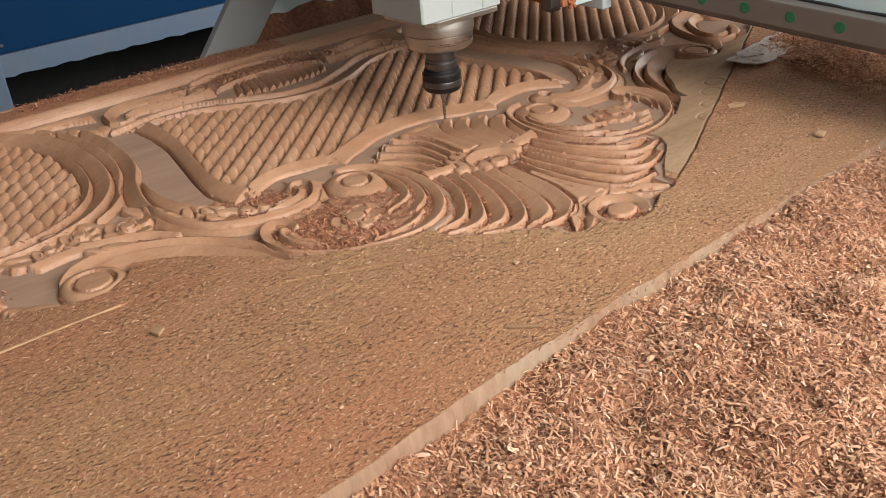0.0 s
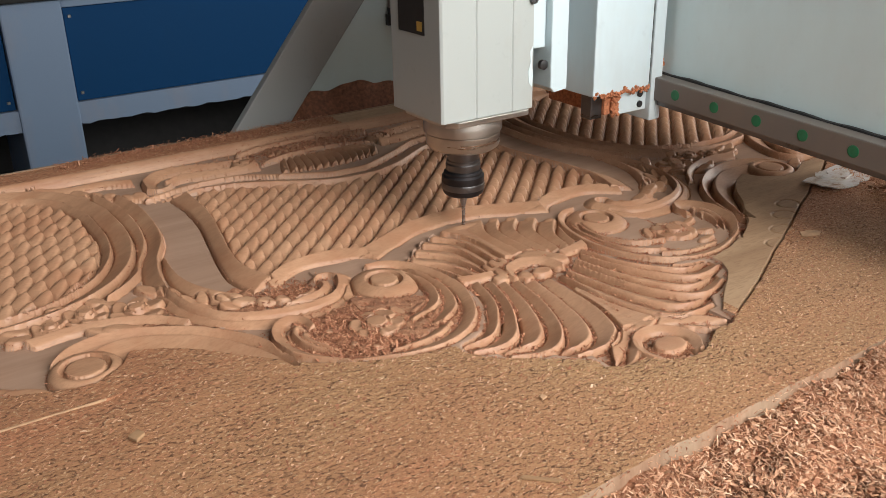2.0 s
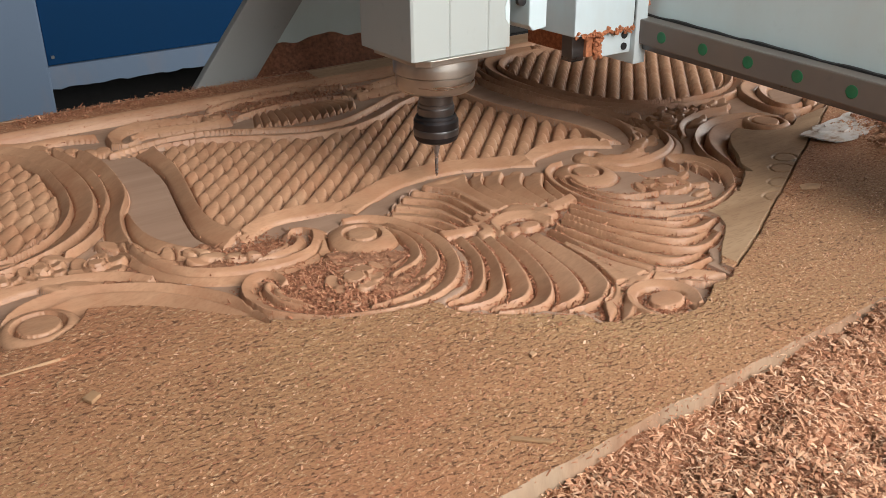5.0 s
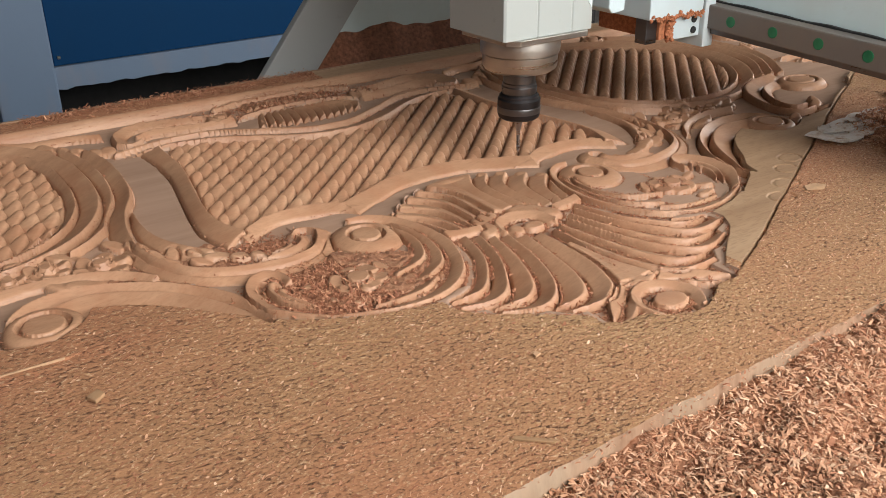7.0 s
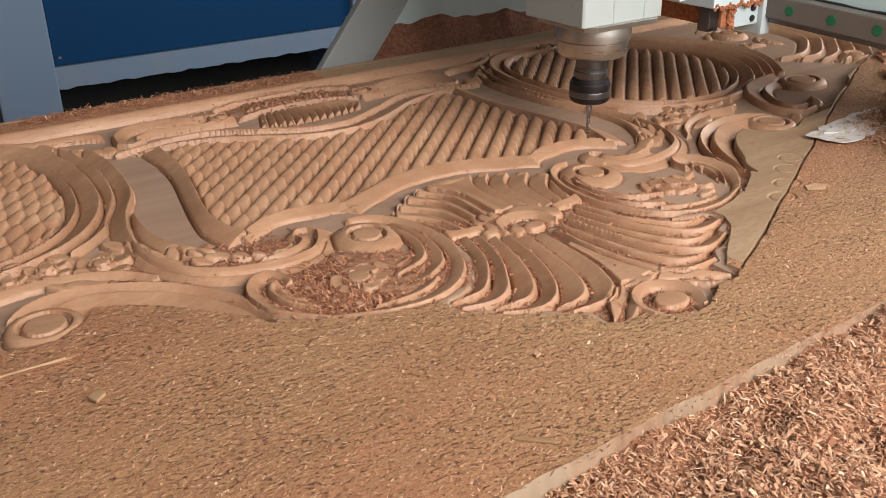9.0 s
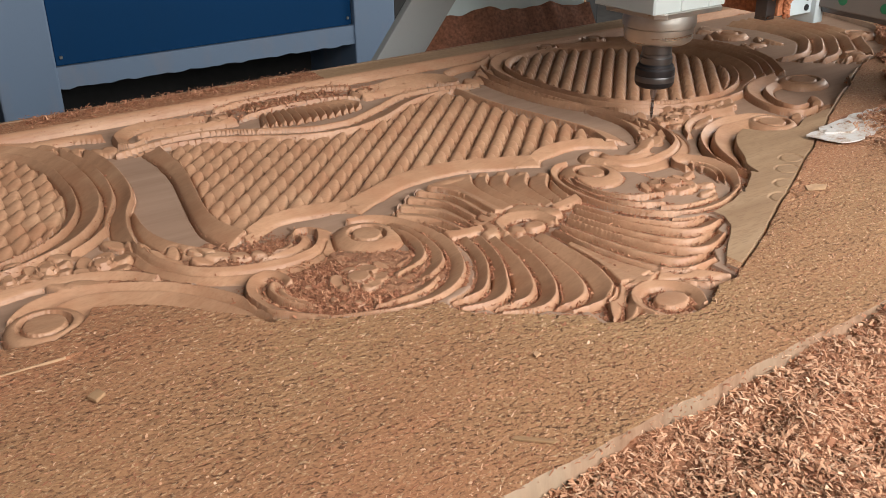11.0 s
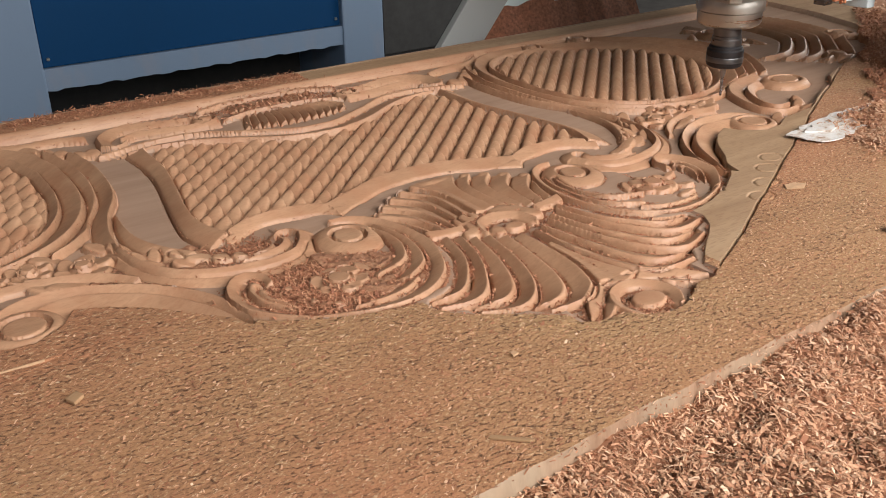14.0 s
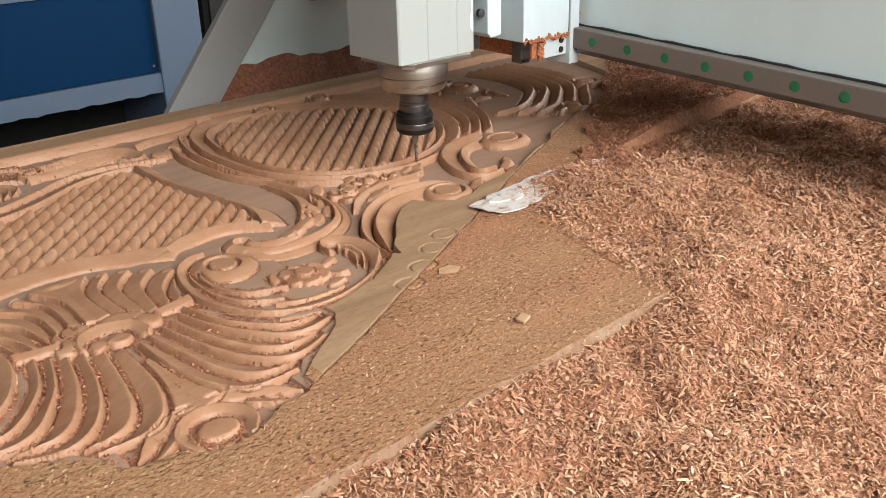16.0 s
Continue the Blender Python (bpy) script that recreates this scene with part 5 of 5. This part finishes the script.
# ---- loose things on the bed ----
def bed_height(x, y):
    """Upper face of the chip layer."""
    step = lambda a, b, v: np.clip((v - a) / (b - a), 0, 1) ** 2 * (3 - 2 * np.clip((v - a) / (b - a), 0, 1))
    h = -0.0125 + 0.016 * step(0.33, 0.60, x) + 0.006 * value_noise(x, y, 0.16, 41, 3) + 0.0025 * value_noise(x, y, 0.03, 42, 2)
    h += 0.007 * value_noise(x, y, 0.11, 47, 2) * step(0.05, 0.35, x) * step(-0.36, -0.46, y)
    h += 0.016 * np.exp(-((x - 0.62) / 0.10) ** 2 - ((y + 0.14) / 0.06) ** 2)
    h += 0.014 * np.exp(-((x - 1.05) / 0.22) ** 2 - ((y + 0.22) / 0.16) ** 2)
    h += 0.0055 * value_noise(x, y, 0.045, 48, 3)
    h -= 0.016 * np.clip(value_noise(x, y, 0.13, 52, 2) - 0.25, 0, 1) * step(-0.37, -0.43, y)
    front = (x < 0.428 + 0.29 * (y + 0.32)) & (y > edge_y(x) + 0.009) & (y < 0.0)
    h = np.where(front, -0.03, h)
    rear = y > -0.008
    d = (x - 0.80) * 0.59 - (y - 0.10) * 0.81 + 0.012 * value_noise(x, y, 0.05, 43, 2)
    heap = np.where(d > 0, 0.0015 + 0.034 * step(0.0, 0.16, d) * step(1.34, 1.1, x) + 0.003 * value_noise(x, y, 0.03, 44, 3), -0.035)
    heap = np.where(x > 1.27, -0.010 + 0.004 * value_noise(x, y, 0.06, 45, 2), heap)
    return np.where(rear, heap, h)


def chip_bed():
    x, y = np.meshgrid(np.arange(-1.2, 2.5, 0.009), np.arange(-0.98, 0.69, 0.009))
    z = bed_height(x, y)
    ny, nx = x.shape
    idx = np.arange(ny * nx).reshape(ny, nx)
    q = np.stack([idx[:-1, :-1], idx[:-1, 1:], idx[1:, 1:], idx[1:, :-1]], -1).reshape(-1, 4)
    ob = mesh_from_arrays("sawdust_layer", np.stack([x, y, z], -1).reshape(-1, 3), q, DUST)
    return tagged(ob, "reddish sawdust layer packed over the router bed", "sawdust", kind="stuff")


def flakes(name, x, y, z, length, width, material, label, seed, lift=0.5, along=None, category="wood chips"):
    """Bent thin shavings lying at the given places."""
    rng = np.random.RandomState(seed)
    n = len(x)
    L = length * np.exp(rng.normal(-0.05, 0.42, n))
    W = width * np.exp(rng.normal(-0.1, 0.45, n))
    curl = L * rng.uniform(0.0, 0.18, n)
    yaw = rng.uniform(0, 2 * np.pi, n) if along is None else along + rng.normal(0, 0.5, n)
    pitch, roll = rng.normal(0, lift, n), rng.normal(0, lift * 0.8, n)
    s = np.array([-0.5, -0.5, 0.0, 0.0, 0.5, 0.5])
    w = np.array([-0.32, 0.42, -0.5, 0.5, -0.28, 0.44])
    px = s[None] * L[:, None]
    py = w[None] * W[:, None]
    pz = curl[:, None] * (1 - 4 * s[None] ** 2)
    cr, sr = np.cos(roll)[:, None], np.sin(roll)[:, None]
    py, pz = py * cr - pz * sr, py * sr + pz * cr
    cp, sp = np.cos(pitch)[:, None], np.sin(pitch)[:, None]
    px, pz = px * cp + pz * sp, -px * sp + pz * cp
    cy, sy = np.cos(yaw)[:, None], np.sin(yaw)[:, None]
    px, py = px * cy - py * sy, px * sy + py * cy
    co = np.stack([px + x[:, None], py + y[:, None], pz + z[:, None]], -1).reshape(-1, 3)
    b = (np.arange(n) * 6)[:, None]
    q = np.concatenate([b + np.array([[0, 2, 3, 1]]), b + np.array([[2, 4, 5, 3]])])
    ob = mesh_from_arrays(name, co, q, material, None, "", False)
    return tagged(ob, label, category, kind="stuff")


def loose_chips():
    rng = np.random.RandomState(12)
    def bed(n, x0, x1, y0, y1):
        x, y = rng.uniform(x0, x1, n), rng.uniform(y0, y1, n)
        end = 0.436 + 0.29 * (y + 0.32) - np.abs(rng.normal(0, 0.016, n))
        ok = ~((y > edge_y(x) - 0.003 - 0.004 * rng.rand(n) ** 3) & (y < 0.0) & (x < end)) & ~((y > -0.010) & (bed_height(x, y) < -0.006) & (x < 1.26))
        x, y = x[ok], y[ok]
        over = (y > edge_y(x)) & (y < 0) & (x < 0.433 + 0.29 * (y + 0.32))
        return x, y, np.where(over, 0.001, bed_height(x, y)) + rng.uniform(0.0, 0.0050, len(x))
    x, y, z = bed(230000, -0.50, 0.66, -0.74, -0.01)
    flakes("wood_chips", x, y, z, 0.0046, 0.0012, CHIPS, "loose curled pinkish wood chips beside the panel", 1, 0.40)
    x, y, z = bed(150000, 0.55, 1.75, -0.55, 0.40)
    red = (y + 0.13 - 0.30 * (x - 0.5) + 0.03 * value_noise(x, y, 0.05, 91, 2) > 0) & (x < 1.22 + 0.05 * value_noise(x, y, 0.07, 92, 2))
    flakes("red_chips", x[red], y[red], z[red], 0.0048, 0.0014, RED_CHIPS, "fine dark red chips heaped over the board joint", 22, 0.5)
    x, y, z = x[~red], y[~red], z[~red]
    flakes("wood_chips", x, y, z, 0.0056, 0.0017, CHIPS, "loose curled wood chips heaped on the bed", 2, 0.5)
    x, y, z = bed(9000, 1.20, 2.3, -0.3, 0.66)
    flakes("wood_chips", x, y, z, 0.010, 0.003, CHIPS, "scattered pale chips under the gantry beam", 3, 0.4)
    # fibres and crumbs on the board and in the hollows of the carving
    n = 330000
    x, y = rng.uniform(-0.66, 1.1, n), rng.uniform(-0.33, 0.62, n)
    i, j = np.clip(np.searchsorted(ys, y), 0, len(ys) - 1), np.clip(np.searchsorted(xs, x), 0, len(xs) - 1)
    z, k = RZ[i, j], RID[i, j]
    patch = value_noise(x, y, 0.07, 61, 2)
    face = k == 0
    end = 0.430 + 0.29 * (y + 0.32)
    on_board = face & ((y > -0.005) | (x < end)) & (rng.rand(n) < 0.20)
    dark = rng.rand(n) < 0.55
    for material, m, seed in ((CHIPS, on_board & ~dark, 4), (RED_CHIPS, on_board & dark, 44)):
        flakes("board_fibres", x[m], y[m], z[m] + 0.0003, 0.0028, 0.0009, material, "torn fibres and crumbs on the raw board", seed, 0.25, 0.35, "wood fibres")
    lattice = (k == K_LAT1) | (k == K_LAT2)
    band = (k == 1) & (x < -0.2) & (y > 0.12)
    v = VALLEY[i, j]
    fan = (y < 0.0) & (np.abs(x) < 0.30)
    want = np.where(fan, 0.9, 0.10 + 0.25 * (patch > 0.3))
    in_hollow = ~face & ~band & ~lattice & ~((np.abs(x) < 0.115) & (y > 0) & (y < 0.15)) & (v > 0.0016) & (rng.rand(n) < want)
    flakes("hollow_crumbs", x[in_hollow], y[in_hollow], z[in_hollow] + rng.uniform(0.0003, 0.0024, in_hollow.sum()), 0.0034, 0.0010, RED_CHIPS, "red-brown crumbs caught in the hollows of the carving", 5, 0.45, None, "wood crumbs")
    # fine dust packed into the low side of the shell's facets
    n = 210000
    x, y = rng.uniform(-0.27, 0.22, n), rng.uniform(-0.225, 0.035, n)
    i, j = np.clip(np.searchsorted(ys, y), 0, len(ys) - 1), np.clip(np.searchsorted(xs, x), 0, len(xs) - 1)
    m = (RID[i, j] > 0) & (RID[i, j] != MILLED) & (VALLEY[i, j] > 0.0002 + 0.0011 * rng.rand(n)) & (value_noise(x, y, 0.03, 72, 2) > -0.5) & ((x < 0.02) | (rng.rand(n) < 0.55))
    flakes("hollow_dust", x[m], y[m], RZ[i, j][m] + rng.uniform(0.0002, 0.0022, m.sum()), 0.0026, 0.0009, RED_CHIPS, "fine red-brown dust packed between the shell's facets", 55, 0.5, None, "wood dust")
    cells = np.argwhere((cut > 0) & (GX > -0.62) & (GX < 0.7) & (RID != K_LAT1) & (RID != K_LAT2))
    pick = cells[rng.randint(0, len(cells), 26000)]
    pick = pick[value_noise(xs[pick[:, 1]], ys[pick[:, 0]], 0.03, 71, 2) > 0.0]
    bx, by = xs[pick[:, 1]] + rng.normal(0, 0.0006, len(pick)), ys[pick[:, 0]] + rng.normal(0, 0.0006, len(pick))
    i, j = np.clip(np.searchsorted(ys, by), 0, len(ys) - 1), np.clip(np.searchsorted(xs, bx), 0, len(xs) - 1)
    flakes("edge_burrs", bx, by, RZ[i, j] + rng.uniform(0.0001, 0.0012, len(bx)), 0.0019, 0.0006, RED_CHIPS, "fuzzy red-brown burrs along the cut edges", 7, 0.5, None, "wood burrs")
    # heap of crumbs in two pockets and along the rear edge
    xs1 = np.concatenate([rng.normal(-0.212, 0.032, 11000), rng.normal(-0.238, 0.018, 2200), rng.uniform(-0.34, 0.10, 4200), rng.normal(0.01, 0.07, 3200)])
    ys1 = np.concatenate([rng.normal(-0.022, 0.026, 11000), rng.normal(0.098, 0.012, 2200), rng.normal(0.650, 0.012, 4200), rng.normal(0.55, 0.022, 3200)])
    i, j = np.clip(np.searchsorted(ys, ys1), 0, len(ys) - 1), np.clip(np.searchsorted(xs, xs1), 0, len(xs) - 1)
    low = (RZ[i, j] < -0.0058) | (ys1 > 0.5)
    xs1, ys1, i, j = xs1[low], ys1[low], i[low], j[low]
    flakes("crumb_heaps", xs1, ys1, RZ[i, j] + rng.uniform(0, 0.002, len(xs1)), 0.0034, 0.0012, RED_CHIPS, "small heaps of red-brown crumbs", 6, 0.5, None, "wood crumbs")


def slab_piece(name, outline, z, thick, material, label, category, turn=0, at=(0, 0)):
    thing = part(name, prism(outline, "z", 0, thick, thick * 0.25), material)
    thing.matrix_basis = pose(at[0], at[1], z, 3, -4, turn)
    return tagged(thing, label, category)


def small_things():
    # torn strip of white film on the joint
    film = empty("torn_film_strip")
    tagged(film, "torn white film strip over bare orange wood", "film strip")
    rng = random.Random(3)
    rim = [(0.444, -0.014), (0.50, -0.002), (0.56, 0.004), (0.61, 0.007), (0.66, -0.002), (0.715, -0.013), (0.66, -0.026), (0.61, -0.038), (0.56, -0.052), (0.50, -0.060), (0.452, -0.060)]
    top = []
    for (x0, y0), (x1, y1) in zip(rim, rim[1:] + rim[:1]):
        for k in range(4):
            top.append((x0 + (x1 - x0) * k / 4 + rng.uniform(-0.003, 0.003), y0 + (y1 - y0) * k / 4 + rng.uniform(-0.0035, 0.0035)))
    o = part("film", prism(top, "z", 0.0, 0.0016), FILM, film, "crumpled white film")
    o.matrix_basis = pose(0, 0, 0.0035, 0, 0, 0)
    part("bare_patch", prism([(0.555, -0.030), (0.60, -0.012), (0.655, -0.004), (0.668, -0.016), (0.635, -0.036), (0.585, -0.044)], "z", 0.0055, 0.0066), ORANGE, film, "bare orange wood patch")
    for i in range(9):
        a, c = rng.uniform(0.465, 0.555), rng.uniform(-0.036, -0.014)
        ring = [(a + rng.uniform(0.006, 0.022) * math.cos(k * 0.9), c + rng.uniform(0.004, 0.010) * math.sin(k * 0.9)) for k in range(7)]
        part("film_fold", prism(ring, "z", 0.0053, 0.0062 + 0.0012 * rng.random()), FILM, film)
    slab_piece("wood_splinter", [(-0.015, -0.0016), (0.013, -0.002), (0.016, 0.001), (-0.013, 0.002)], 0.0015, 0.0016, POST_WOOD, "pale splinter of wood on the raw board", "splinter", -48, (-0.222, -0.296))
    slab_piece("wood_chip", [(-0.012, -0.006), (0.006, -0.008), (0.013, 0.002), (0.002, 0.008), (-0.010, 0.005)], 0.0012, 0.0011, CARVED_LIGHT, "pale flat wood chip on the raw board", "wood chip", -30, (0.309, -0.125))
    slab_piece("wood_chip", [(-0.007, -0.004), (0.006, -0.005), (0.007, 0.004), (-0.005, 0.005)], 0.002, 0.003, CARVED_LIGHT, "small brown wood chip on the raw board", "wood chip", 20, (0.283, -0.253))
    slab_piece("wood_chip", [(-0.003, -0.002), (0.003, -0.002), (0.002, 0.003), (-0.002, 0.002)], 0.001, 0.0018, CARVED_LIGHT, "tiny white chip on the raw board", "wood chip", 10, (-0.154, -0.215))
    slab_piece("knot_chip", [(-0.006, -0.004), (0.004, -0.005), (0.006, 0.003), (-0.004, 0.005)], 0.002, 0.003, POST_WOOD, "dark knot chip on the raw board", "wood chip", 40, (-0.442, -0.081))
    slab_piece("pale_flake", [(-0.017, -0.004), (0.012, -0.005), (0.018, 0.000), (0.009, 0.004), (-0.016, 0.003)], -0.006, 0.0018, CARVED_LIGHT, "pale pinkish flake among the chips", "flake", -28, (0.253, -0.491))
    slab_piece("edge_sliver", [(-0.135, -0.004), (0.135, -0.011), (0.138, 0.012), (-0.12, 0.004)], 0.010, 0.006, CARVED_LIGHT, "pale wooden lath half buried in the sawdust", "lath", 0, (0.98, -0.006))
    # pale glue line squeezed from the joint
    tagged(part("glue_line", prism([(-0.62, -0.0096), (-0.447, -0.0104), (-0.446, -0.0094), (-0.53, -0.0080), (-0.62, -0.0082)], "z", -0.001, 0.0010), CARVED_LIGHT), "pale squeezed-out glue line along the joint", "glue line")



workshop()
router_bed()
neighbour_machine()
dark_cabinet()
panel()
chip_bed()
GANTRY = gantry()
HEAD = router_head()
loose_chips()
small_things()


# ---- what moves ----
HEAD_ROWS = [(0.0, 0.050, -0.005), (0.5, 0.093, -0.005), (1.0, 0.076, -0.004), (1.5, 0.025, -0.004), (2.0, 0.009, -0.003), (2.5, 0.033, -0.003), (3.0, 0.071, -0.003), (3.5, 0.053, -0.002), (4.0, 0.004, -0.002),
             (4.6, -0.020, 0.000), (5.2, 0.010, 0.008), (6.5, 0.078, 0.011), (7.0, 0.105, 0.011), (7.5, 0.132, 0.012), (8.0, 0.159, 0.012), (8.5, 0.186, 0.012), (9.0, 0.213, 0.012), (11.5, 0.351, 0.014),
             (12.0, 0.380, 0.0145), (12.5, 0.408, 0.0145), (13.0, 0.438, 0.0145), (13.5, 0.466, 0.014), (14.0, 0.492, 0.013), (14.5, 0.492, 0.007), (15.0, 0.496, 0.007), (15.5, 0.480, 0.009), (16.0, 0.485, 0.015)]


def motions():
    walk(GANTRY, [(t, pose(x, 0, z * 0.8)) for t, x, z in HEAD_ROWS])
    walk(HEAD, [(t, pose(x, 0.133, z)) for t, x, z in HEAD_ROWS])


motions()
